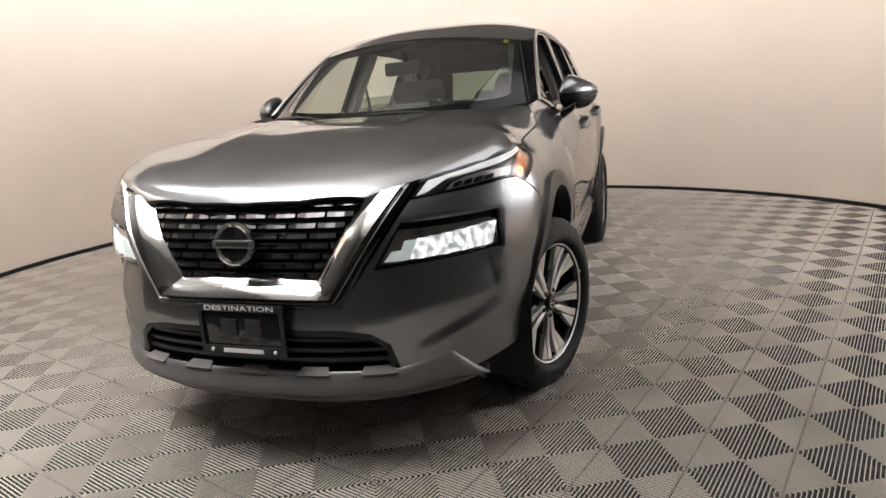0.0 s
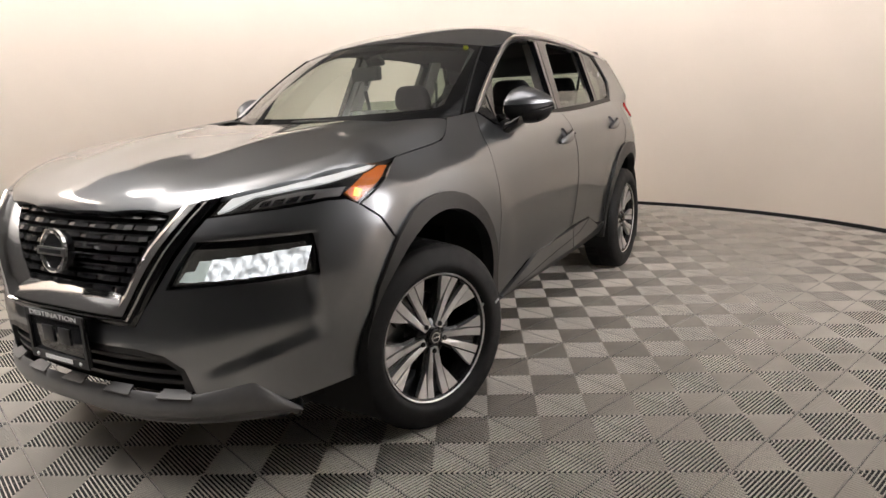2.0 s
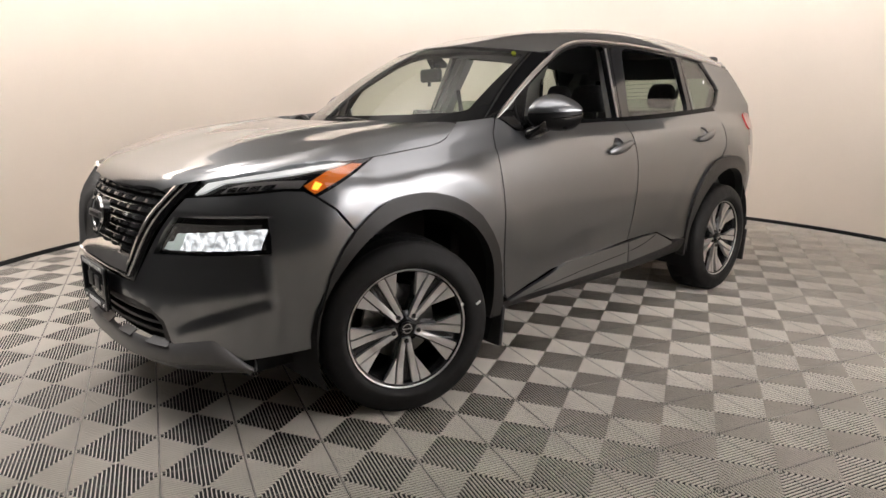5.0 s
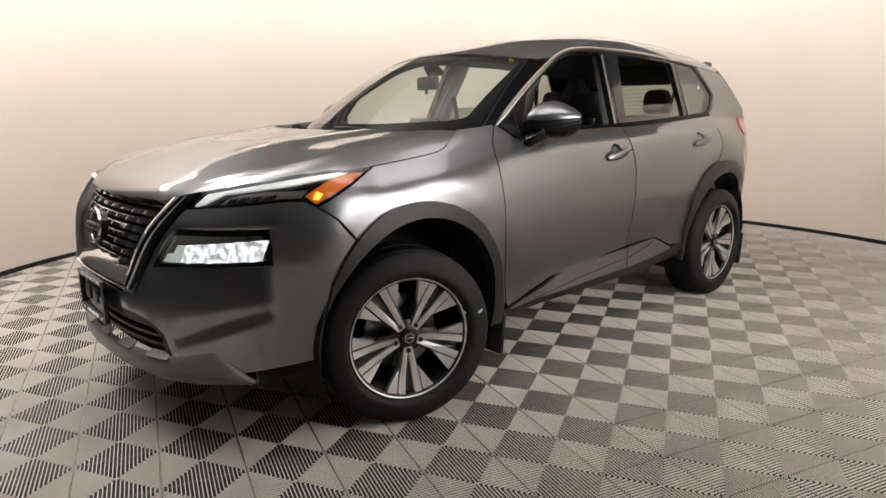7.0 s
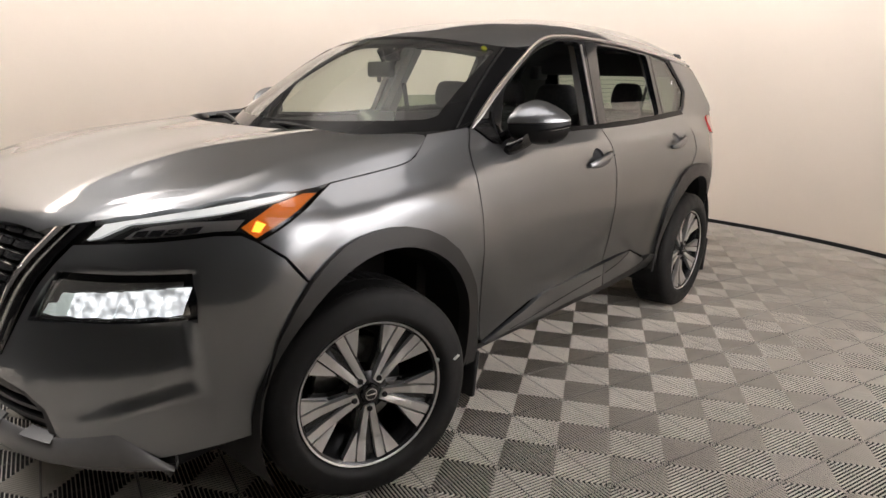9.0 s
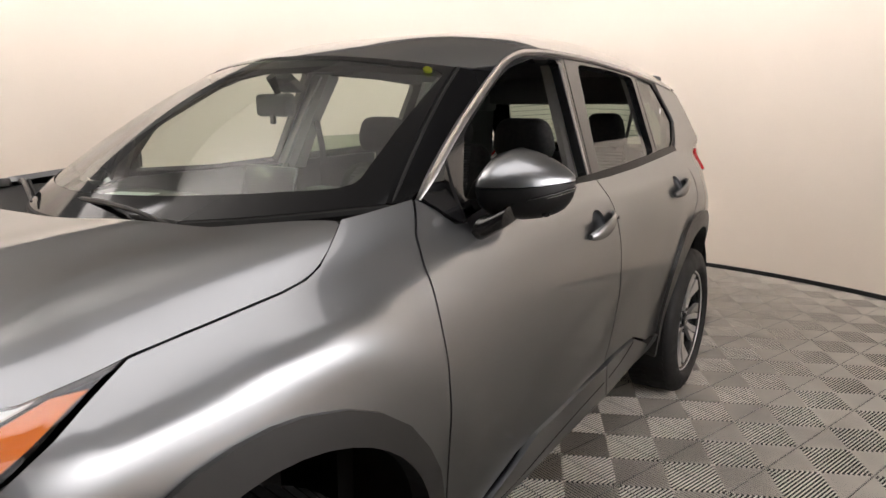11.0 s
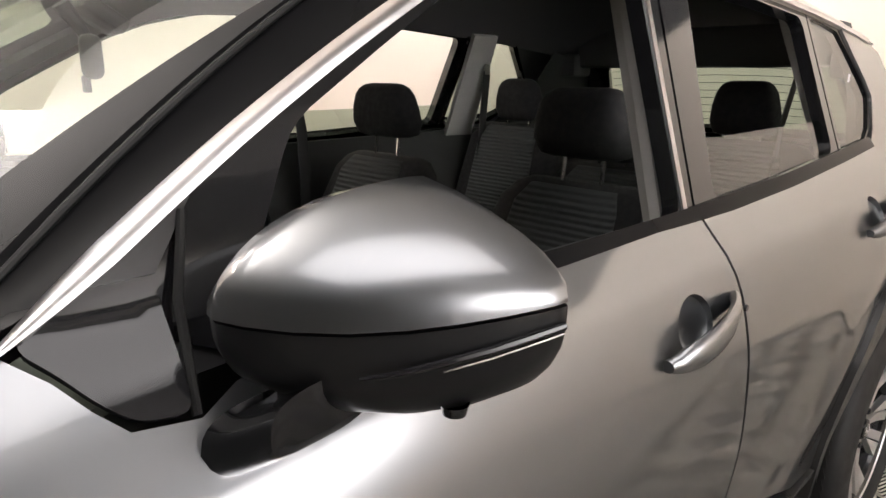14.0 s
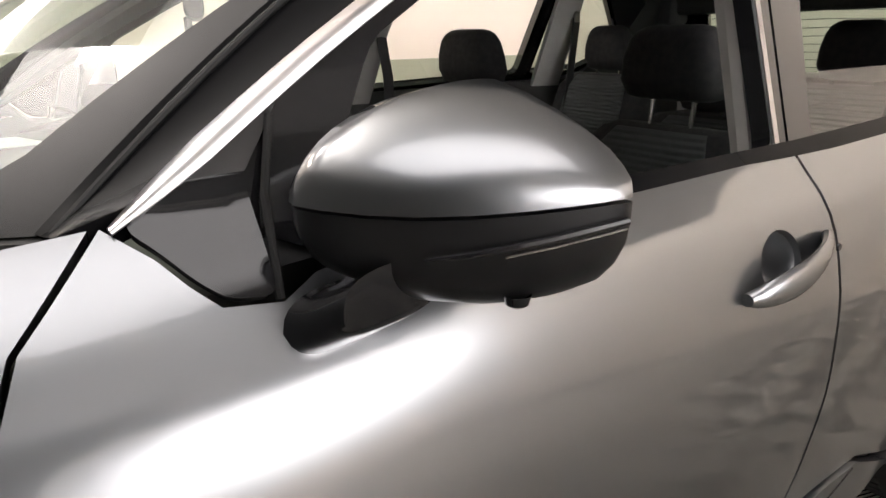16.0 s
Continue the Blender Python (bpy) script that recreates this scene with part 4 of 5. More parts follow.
# ---- lower front: skid plate, lower grille, plate ----
def off_nose(p, z, d):
    x, y = nose_xy(p, z)
    n = Vector((math.copysign(abs(x) ** (PLAN - 1) / nose_width(z) ** PLAN, x), -abs(y) ** (PLAN - 1) / abs(table(NOSE, z)) ** PLAN, 0)).normalized()
    return (x + n.x * d, y + n.y * d, z)


def lip_fn(p, v):
    """Cross-section of the skid plate: rolls from its top edge round to the underside."""
    x, _ = nose_xy(p, 0.38)
    a = abs(x)
    top = 0.392 + 0.004 * ease(0.0, 0.5, a) + 0.036 * min(1, max(0, (a - 0.50) / 0.148)) - 0.118 * min(1, max(0, (a - 0.648) / 0.09))
    bot = 0.292 + 0.018 * ease(0.2, 0.7, a)
    z = top + (bot - top) * min(1, v)
    d = 0.018 * max(0.0, math.sin(math.pi * min(1, v))) ** 0.6 - 0.02 * ease(0.75, 1.0, v) - 0.03 * ease(1.0, 1.25, v)
    q = off_nose(p, 0.38, d)
    return (q[0], q[1], z - 0.03 * ease(1.0, 1.3, v))


pe = px(0.735, 0.38)[0]
panel("skid_plate", [(-pe, 0.0), (pe, 0.0), (pe, 1.3), (-pe, 1.3)], lip_fn, M_SKID, car, "satin grey front skid plate", step=0.025, skirt=0.03)
for x0 in (-0.42, -0.21, 0.01, 0.23, 0.44):
    a, b = px(x0 - 0.055, 0.395)[0], px(x0 + 0.055, 0.395)[0]
    panel("skid_insert", [(a, 0.388), (b, 0.388), (b - 0.012, 0.404), (a + 0.012, 0.404)], lambda p, z: off_nose(p, z, 0.018 - (z - 0.388) * 2.2), M_SKID, car, "grey step on the skid plate", step=0.02, skirt=0.006)
pl = px(0.52, 0.47)[0]
panel("lower_intake", [(-pl, 0.375), (pl, 0.375), (pl, 0.56), (-pl, 0.56)], lambda p, z: off_nose(p, z, -0.05), M_MATT, car, "black lower intake opening", step=0.05, skirt=0.0)
for z in (0.428, 0.462, 0.498):
    pb = px(0.475 - (z - 0.43) * 0.15, z)[0]
    panel("intake_slat", [(-pb, z - 0.006), (pb, z - 0.006), (pb, z + 0.006), (-pb, z + 0.006)], lambda p, z: off_nose(p, z, -0.018), M_SATIN, car, "black intake slat", step=0.03, skirt=0.03)
plow = [px(0.0, 0.545), px(0.34, 0.543), px(0.44, 0.526), px(0.492, 0.482), px(0.51, 0.405), px(0.475, 0.405), px(0.47, 0.47), px(0.42, 0.505), px(0.33, 0.515), px(0.0, 0.517)]
panel("intake_surround", plow[:-1] + [(0, 0.517)] + [(-a, b) for a, b in plow[1:-1][::-1]], lambda p, z: off_nose(p, z, -0.004), M_SATIN, car, "black surround of the lower intake", step=0.025, skirt=0.03)
# licence plate holder
PLATE = Matrix.Translation((0.012, -0.905, 0.545)) @ Matrix.Rotation(radians(90), 4, "X") @ Matrix.Rotation(0, 4, "Z")
plate = block("plate_holder", (0.315, 0.165, 0.012), PLATE, M_BLACK, car, "black empty licence plate holder with dealer frame", 0.005)
ring = bmesh.new()
for x, y, w, h in ((0, 0.073, 0.315, 0.024), (0, -0.071, 0.315, 0.028), (-0.151, 0, 0.014, 0.12), (0.151, 0, 0.014, 0.12)):
    bmesh.ops.create_cube(ring, size=1.0, matrix=PLATE @ Matrix.Translation((x, y, 0.009)) @ Matrix.Diagonal((w, h, 0.007, 1)))
part("plate_frame", ring, M_SATIN, plate, "black dealer plate frame")
for x, y, w, h in ((-0.045, 0.008, 0.060, 0.055), (0.045, 0.008, 0.060, 0.055)):
    block("plate_pad", (w, h, 0.006), PLATE @ Matrix.Translation((x, y, 0.008)), M_SATIN, plate, "raised black pad", 0.002)
for x in (-0.118, 0.118):
    lathe("plate_screw", [(-0.002, 0.007), (0.003, 0.006), (0.004, 0.0001)], PLATE @ Matrix.Translation((x, -0.071, 0.0125)) @ Matrix.Rotation(radians(-90), 4, "Y"), M_WHITE, plate, "white screw cap", 12)
block("plate_bar", (0.150, 0.014, 0.002), PLATE @ Matrix.Translation((0, -0.071, 0.0135)), M_WHITE, plate, "white bar where the frame carries a name", 0.0)


def lettering(name, text, size, m, material, parent, label):
    cu = bpy.data.curves.new(name, "FONT")
    cu.body, cu.size, cu.align_x, cu.align_y, cu.extrude = text, size, "CENTER", "CENTER", 0.0006
    ob = bpy.data.objects.new(name, cu)
    scene.collection.objects.link(ob)
    dg = bpy.context.evaluated_depsgraph_get()
    me = bpy.data.meshes.new_from_object(ob.evaluated_get(dg))
    bpy.data.objects.remove(ob)
    me.transform(m)
    me.materials.clear()
    me.materials.append(material)
    o = new(name, me)
    o.parent = parent
    o["label"] = label
    return o


lettering("lettering", "DESTINATION", 0.030, PLATE @ Matrix.Translation((0, 0.073, 0.0132)) @ Matrix.Diagonal((1.35, 0.75, 1, 1)), M_WHITE, plate, "white capitals on the plate frame")

# ---- grille ----
def vin(z):
    return 0.256 + (0.428 - 0.256) * (z - 0.69) / (0.948 - 0.69)


gp = [px(0, 0.955), px(0.435, 0.958), px(0.27, 0.68), px(0, 0.675)]
gp[0], gp[-1] = (0, 0.955), (0, 0.675)
grille = panel("grille", gp[:-1] + [(0, 0.675)] + [(-a, b) for a, b in gp[1:-1][::-1]], lambda p, z: off_nose(p, z, -0.055), M_MATT, car, "gloss black mesh grille", step=0.05, skirt=0.0)


def bar(a, b, z0, z1, d0, d1, lean, material=None):
    """A short grille bar from p = a to b, between two depths, its face leaning by lean."""
    v, f = [], []
    n = 3
    for i in range(n + 1):
        p = a + (b - a) * i / n
        e = 0.006 * math.sin(math.pi * i / n)
        for z, d in ((z0, d0), (z0 + lean, d1 + e), (z1, d1 + e - 0.004), (z1, d0)):
            v.append(off_nose(p, z, d))
    for i in range(n):
        for k in range(4):
            f.append((4 * i + k, 4 * i + (k + 1) % 4, 4 * i + 4 + (k + 1) % 4, 4 * i + 4 + k))
    f += [(0, 1, 2, 3), (4 * n + 3, 4 * n + 2, 4 * n + 1, 4 * n)]
    ob = raw("grille_bar", v, f, material or M_GRILLE, grille, smooth=False)
    return ob


rows = 8
for r in range(rows):
    z = 0.703 + r * 0.0315
    w = px(vin(z) + 0.004, z)[0]
    seg = 0.112
    x = -w + (0.0 if r % 2 else -seg / 2)
    while x < w:
        a, b = max(-w, x + 0.005), min(w, x + seg - 0.005)
        if b - a > 0.02:
            bar(a, b, z - 0.0085, z + 0.0085, -0.055, -0.030, 0.004)
        x += seg
    # thin bar in bright metal, in place of the row's edge highlight
    bar(-w, w, z + 0.0095, z + 0.0125, -0.055, -0.029, 0.001, M_GRILLE_GLINT)

# V-shaped chrome and its outer line


def vband(name, inner, outer, d_in, d_out, material, label, n=16):
    """A band between two lines of the nose, each line (x, z) from the bottom middle up; depths at both lines."""
    def at(line, t):
        t *= len(line) - 1
        i = min(int(t), len(line) - 2)
        u = t - i
        return (line[i][0] + (line[i + 1][0] - line[i][0]) * u, line[i][1] + (line[i + 1][1] - line[i][1]) * u)
    verts, faces, m = [], [], 5
    ts = [-1 + 2 * i / (2 * n) for i in range(2 * n + 1)]
    for t in ts:
        a, b = at(inner, abs(t)), at(outer, abs(t))
        for k in range(m + 1):
            u = k / m
            x, z = a[0] + (b[0] - a[0]) * u, a[1] + (b[1] - a[1]) * u
            d = d_in + (d_out - d_in) * u + (0.008 * math.sin(math.pi * u))
            verts.append(off_nose(px(math.copysign(x, t) if t else 0.0, z)[0], z, d))
        verts.append(off_nose(px(math.copysign(b[0], t) if t else 0.0, b[1])[0], b[1], d_out - 0.05))
        verts.append(off_nose(px(math.copysign(a[0], t) if t else 0.0, a[1])[0], a[1], d_in - 0.03))
    c = m + 3
    for i in range(2 * n):
        for k in range(c):
            faces.append((c * i + k, c * i + (k + 1) % c, c * i + c + (k + 1) % c, c * i + c + k))
    faces += [tuple(range(c)), tuple(range(c * 2 * n + c - 1, c * 2 * n - 1, -1))]
    bm = bmesh.new()
    vs = [bm.verts.new(v) for v in verts]
    for f in faces:
        bm.faces.new([vs[i] for i in f])
    return part(name, bm, material, car, label, angle=28)


vband("grille_chrome", [(0.0, 0.700), (0.128, 0.699), (0.256, 0.694), (0.342, 0.822), (0.428, 0.952)], [(0.0, 0.645), (0.14, 0.644), (0.312, 0.642), (0.415, 0.806), (0.520, 0.972)], -0.030, 0.020, M_CHROME, "bright chrome V-shaped grille surround")
vband("grille_line", [(0.0, 0.636), (0.15, 0.635), (0.322, 0.634), (0.430, 0.803), (0.535, 0.974)], [(0.0, 0.628), (0.15, 0.627), (0.328, 0.627), (0.438, 0.800), (0.546, 0.975)], 0.012, 0.014, M_CHROME, "thin chrome line round the grille")
vband("grille_edge", [(0.0, 0.646), (0.15, 0.645), (0.312, 0.644), (0.415, 0.808), (0.518, 0.974)], [(0.0, 0.606), (0.16, 0.606), (0.345, 0.608), (0.455, 0.790), (0.575, 0.985)], 0.004, 0.004, M_BLACK, "gloss black grille edge")

# emblem: ring, bar, dark disc
EM = Matrix.Translation((0, -0.868, 0.818)) @ Matrix.Rotation(radians(-8), 4, "X") @ Matrix.Rotation(radians(-90), 4, "Z")
emblem = lathe("emblem", [(-0.03, 0.060), (0.004, 0.058), (0.006, 0.0001)], EM, M_BLACK, car, "round chrome badge on a dark disc", 48)
lathe("emblem_ring", [(0.0, 0.0715), (0.009, 0.070), (0.011, 0.064), (0.008, 0.056), (0.0, 0.0545)], EM, M_CHROME, emblem, "chrome ring of the badge", 64)
block("emblem_bar", (0.010, 0.152, 0.026), EM @ Matrix.Translation((0.010, 0, 0)), M_SATCHROME, emblem, "plain chrome bar across the badge", 0.003)
block("emblem_print", (0.002, 0.118, 0.012), EM @ Matrix.Translation((0.0152, 0, 0)), M_SATIN, emblem, "dark bar in place of lettering", 0.0)

# ---- lamps on the nose ----
for sx in (1, -1):
    S = lambda pts: [(sx * a, b) for a, b in pts]
    outline_hl = [px(0.558, 0.930), px(0.64, 0.938), px(0.729, 0.946), py(-0.478, 0.957), py(-0.421, 0.954), py(-0.381, 0.932), py(-0.262, 0.986), py(-0.098, 1.049),
                  py(-0.217, 1.045), py(-0.366, 1.038), px(0.744, 1.017), px(0.66, 0.997), px(0.590, 0.982)]
    hl = panel("headlight", S(outline_hl), lambda p, z: off_nose(p, z, -0.03), M_BLACK, car, "slim headlight with lit light guide and amber corner", step=0.03, skirt=0.0)
    guide = [px(0.572, 0.937), px(0.600, 0.945), px(0.652, 0.980), px(0.735, 0.994), py(-0.44, 1.006), py(-0.325, 1.023), py(-0.200, 1.037), py(-0.217, 1.041), py(-0.368, 1.032), px(0.742, 1.011), px(0.66, 0.991), px(0.598, 0.976)]
    panel("light_guide", S(guide), lambda p, z: off_nose(p, z, -0.012), M_DRL, hl, "lit white light guide", step=0.02, skirt=0.012)
    panel("lamp_module", S([px(0.655, 0.943), px(0.735, 0.951), py(-0.478, 0.961), py(-0.428, 0.960), py(-0.40, 0.985), px(0.755, 0.984), px(0.70, 0.974), px(0.672, 0.962)]), lambda p, z: off_nose(p, z, -0.02), M_SATCHROME, hl, "dark chrome lamp module", step=0.02, skirt=0.01)
    for t in range(4):
        x0 = 0.672 + t * 0.028
        panel("lamp_fin", S([px(x0, 0.949 + t * 0.003), px(x0 + 0.022, 0.951 + t * 0.003), px(x0 + 0.026, 0.966 + t * 0.003), px(x0 + 0.005, 0.963 + t * 0.003)]), lambda p, z: off_nose(p, z, -0.014), M_BLACK, hl, "black lamp cell", step=0.02, skirt=0.006)
    panel("amber_reflector", S([py(-0.415, 0.968), py(-0.383, 0.938), py(-0.284, 0.980), py(-0.150, 1.028), py(-0.199, 1.033), py(-0.314, 1.017)]), lambda p, z: off_nose(p, z, -0.010), M_AMBER, hl, "amber corner reflector", step=0.02, skirt=0.01)
    panel("amber_bulb", S([py(-0.392, 0.957), py(-0.372, 0.952), py(-0.352, 0.972), py(-0.374, 0.982)]), lambda p, z: off_nose(p, z, -0.006), M_AMBERLIT, hl, "lit amber bulb", step=0.01, skirt=0.004)
    panel("lens", S(outline_hl), lambda p, z: off_nose(p, z, 0.001), M_LENS, hl, "clear headlight lens", step=0.03, skirt=0.0).visible_shadow = False
    # lower lamp in the bumper pocket
    low = [px(0.468, 0.733), px(0.526, 0.836), px(0.785, 0.840), px(0.797, 0.754)]
    ll = panel("driving_lamp", S(LAMP_OUT), lambda p, z: off_nose(p, z, -0.030), M_BLACK, car, "lit lower lamp with white cells", step=0.03, skirt=0.02)
    panel("reflector", S(low), lambda p, z: off_nose(p, z, -0.024), M_CHROME, ll, "chrome lamp reflector", step=0.03, skirt=0.0)
    for k in range(8):
        x0 = 0.482 + 0.0385 * k
        x1 = x0 + 0.0355
        zb = 0.741 + 0.0018 * k
        zt = 0.800 + 0.0035 * k if k else 0.775
        cell = [px(x0, zb), px(x1, zb + 0.001), px(x1 + 0.030 - 0.003 * k, zt), px(x0 + (0.030 if k else 0.022) - 0.003 * k, zt - (0.004 if k == 0 else 0.0))]
        panel("led_cell", S(cell), lambda p, z: off_nose(p, z, -0.017 - 0.004 * math.sin(60 * p)), M_LED if k > 1 else M_FACET, ll, "lit white lamp cell" if k > 1 else "pale faceted lamp cell", step=0.015, skirt=0.01)
    panel("lens", S(low), lambda p, z: off_nose(p, z, -0.008), M_LENS, ll, "clear lamp lens", step=0.03, skirt=0.015).visible_shadow = False
    # tail lamp
    panel("tail_lamp", [(3.19, 1.080), (3.21, 1.168), (3.26, 1.185), (3.36, 1.170), (3.46, 1.12), (3.42, 1.06), (3.25, 1.065)], quarter, M_RED, car, "red wrap-round tail lamp", step=0.03, skirt=0.03, off=0.010, sx=sx)

# ---- rear end ----
def rear_fn(x, z):
    y = table([(0.3, 3.55), (0.55, 3.62), (0.75, 3.63), (1.0, 3.58), (1.15, 3.54)], z)
    return (x, y - 0.18 * (abs(x) / 0.80) ** 3, z)


panel("tailgate", [(-0.66, 0.32), (0.66, 0.32), (0.67, 0.9), (0.64, 1.15), (-0.64, 1.15), (-0.67, 0.9)], rear_fn, M_PAINT, car, "gunmetal tailgate and rear bumper", step=0.06, skirt=0.03)


def back_fn(x, v):
    a, b = Vector((x * 0.82, 3.53 - 0.10 * x * x, 1.14)), Vector((x * 0.74, 3.27 - 0.10 * x * x, 1.535 - 0.08 * x * x))
    return a.lerp(b, v)


panel("tailgate_frame", [(-0.80, 0), (0.80, 0), (0.80, 1), (-0.80, 1)], back_fn, M_BLACK, car, "dark tailgate window frame", holes=[rounded([(-0.66, 0.12), (0.66, 0.12), (0.62, 0.86), (-0.62, 0.86)], 0.06)], step=0.06, skirt=0.03)
bg = panel("back_window", [(-0.70, 0.08), (0.70, 0.08), (0.66, 0.9), (-0.66, 0.9)], back_fn, M_BACKGLASS, car, "tinted back window with heater lines", step=0.1, skirt=0.0, off=-0.012)
bg.visible_shadow = False
for k in range(9):
    v = 0.18 + 0.08 * k
    tube("heater_line", [Vector(back_fn(x, v)) for x in (-0.62, -0.3, 0.0, 0.3, 0.62)], 0.0012, M_SATIN, bg, "", 4)
SPX = (-0.54, -0.4, -0.2, 0, 0.2, 0.4, 0.54)
ruled("spoiler", [(x, 3.25 - 0.10 * x * x, roof_fn(x, 3.25 - 0.10 * x * x)[2] + 0.003) for x in SPX], [(x * 0.98, 3.37 - 0.12 * x * x, roof_fn(x, 3.25)[2] - 0.040) for x in SPX], M_PAINT, car, "gunmetal roof spoiler", 0.022)

# ---- door handles ----
for sx in (1, -1):
    for y0, z0 in ((1.437, 1.030), (2.397, 1.062)):
        panel("handle_cup", oval(y0, z0, 0.054, 0.045), lambda y, z: (side_x(y, z) - 0.026 * max(0.0, 1 - ((y - y0) / 0.056) ** 2 - ((z - z0) / 0.047) ** 2) ** 0.5 - 0.001, y, z), M_PAINT, car, "dished handle recess", step=0.012, skirt=0.0, sx=sx)
        rings = []
        for k in range(17):
            t = k / 16
            y = y0 - 0.103 + 0.225 * t
            zc = z0 - 0.028 + 0.042 * t
            x = side_x(y, zc) + 0.006 + 0.026 * math.sin(math.pi * min(1, t * 1.02)) ** 0.7
            hw = (0.003 + 0.022 * math.sin(math.pi * (0.06 + 0.82 * t ** 0.8)) ** 0.8)
            rings.append([(sx * (x + 0.010 * math.cos(a)), y, zc + hw * math.sin(a)) for a in [2 * math.pi * q / 12 for q in range(12)]])
        h = loft("door_handle", rings, M_PAINT, car, "gunmetal pull handle")
        if y0 < 2:
            lathe("lock_cover", [(0.0, 0.006), (0.003, 0.005), (0.003, 0.0001)], Matrix.Translation((sx * (side_x(1.545, 1.035) + 0.026), 1.545, 1.038)) @ Matrix.Diagonal((sx, 1, 1, 1)), M_SATIN, h, "small dark key cover", 12)

# ---- side mirrors ----
MT = [(0.824, 0.752, 0.88, 1.232, 1.150), (0.829, 0.745, 0.905, 1.262, 1.1400), (0.843, 0.743, 0.922, 1.286, 1.1310), (0.8676, 0.752, 0.934, 1.293, 1.1269),
      (0.898, 0.771, 0.94, 1.284, 1.122), (0.9266, 0.796, 0.944, 1.272, 1.1259), (0.9503, 0.825, 0.946, 1.26, 1.1345), (0.9694, 0.857, 0.946, 1.248, 1.1468),
      (0.9827, 0.886, 0.944, 1.237, 1.1628), (0.9912, 0.909, 0.941, 1.228, 1.18), (0.996, 0.924, 0.936, 1.219, 1.196)]
DIV = 1.2065


def mirror_ring(row, upper, sx, grow=0.0):
    x, yf, yr, zt, zb = row
    div = min(max(DIV + 0.9 * max(0.0, x - 0.90) ** 2, zb + 0.004), zt - 0.004)
    yc = yf + (yr - yf) * 0.80
    pts = []
    n = 22
    if upper:
        h = zt - div
        for k in range(n + 1):
            a = math.pi * k / n
            c, s_ = math.cos(a), math.sin(a)
            y = yc - (yc - yf) * c if c > 0 else yc + (yr - yc) * (-c) ** 0.45
            bulge = s_ ** 0.92
            pts.append((sx * x, y, div + 0.0015 + h * bulge))
    else:
        h = div - zb
        for k in range(n + 1):
            a = math.pi * k / n
            c, s_ = math.cos(a), math.sin(a)
            yy = yf + 0.002
            y = yc - (yc - yy) * (abs(c) ** 0.8) if c > 0 else yc + (yr - yc) * (-c) ** 0.45
            pts.append((sx * x, y, div - 0.0015 - h * s_ ** 0.75))
    return pts


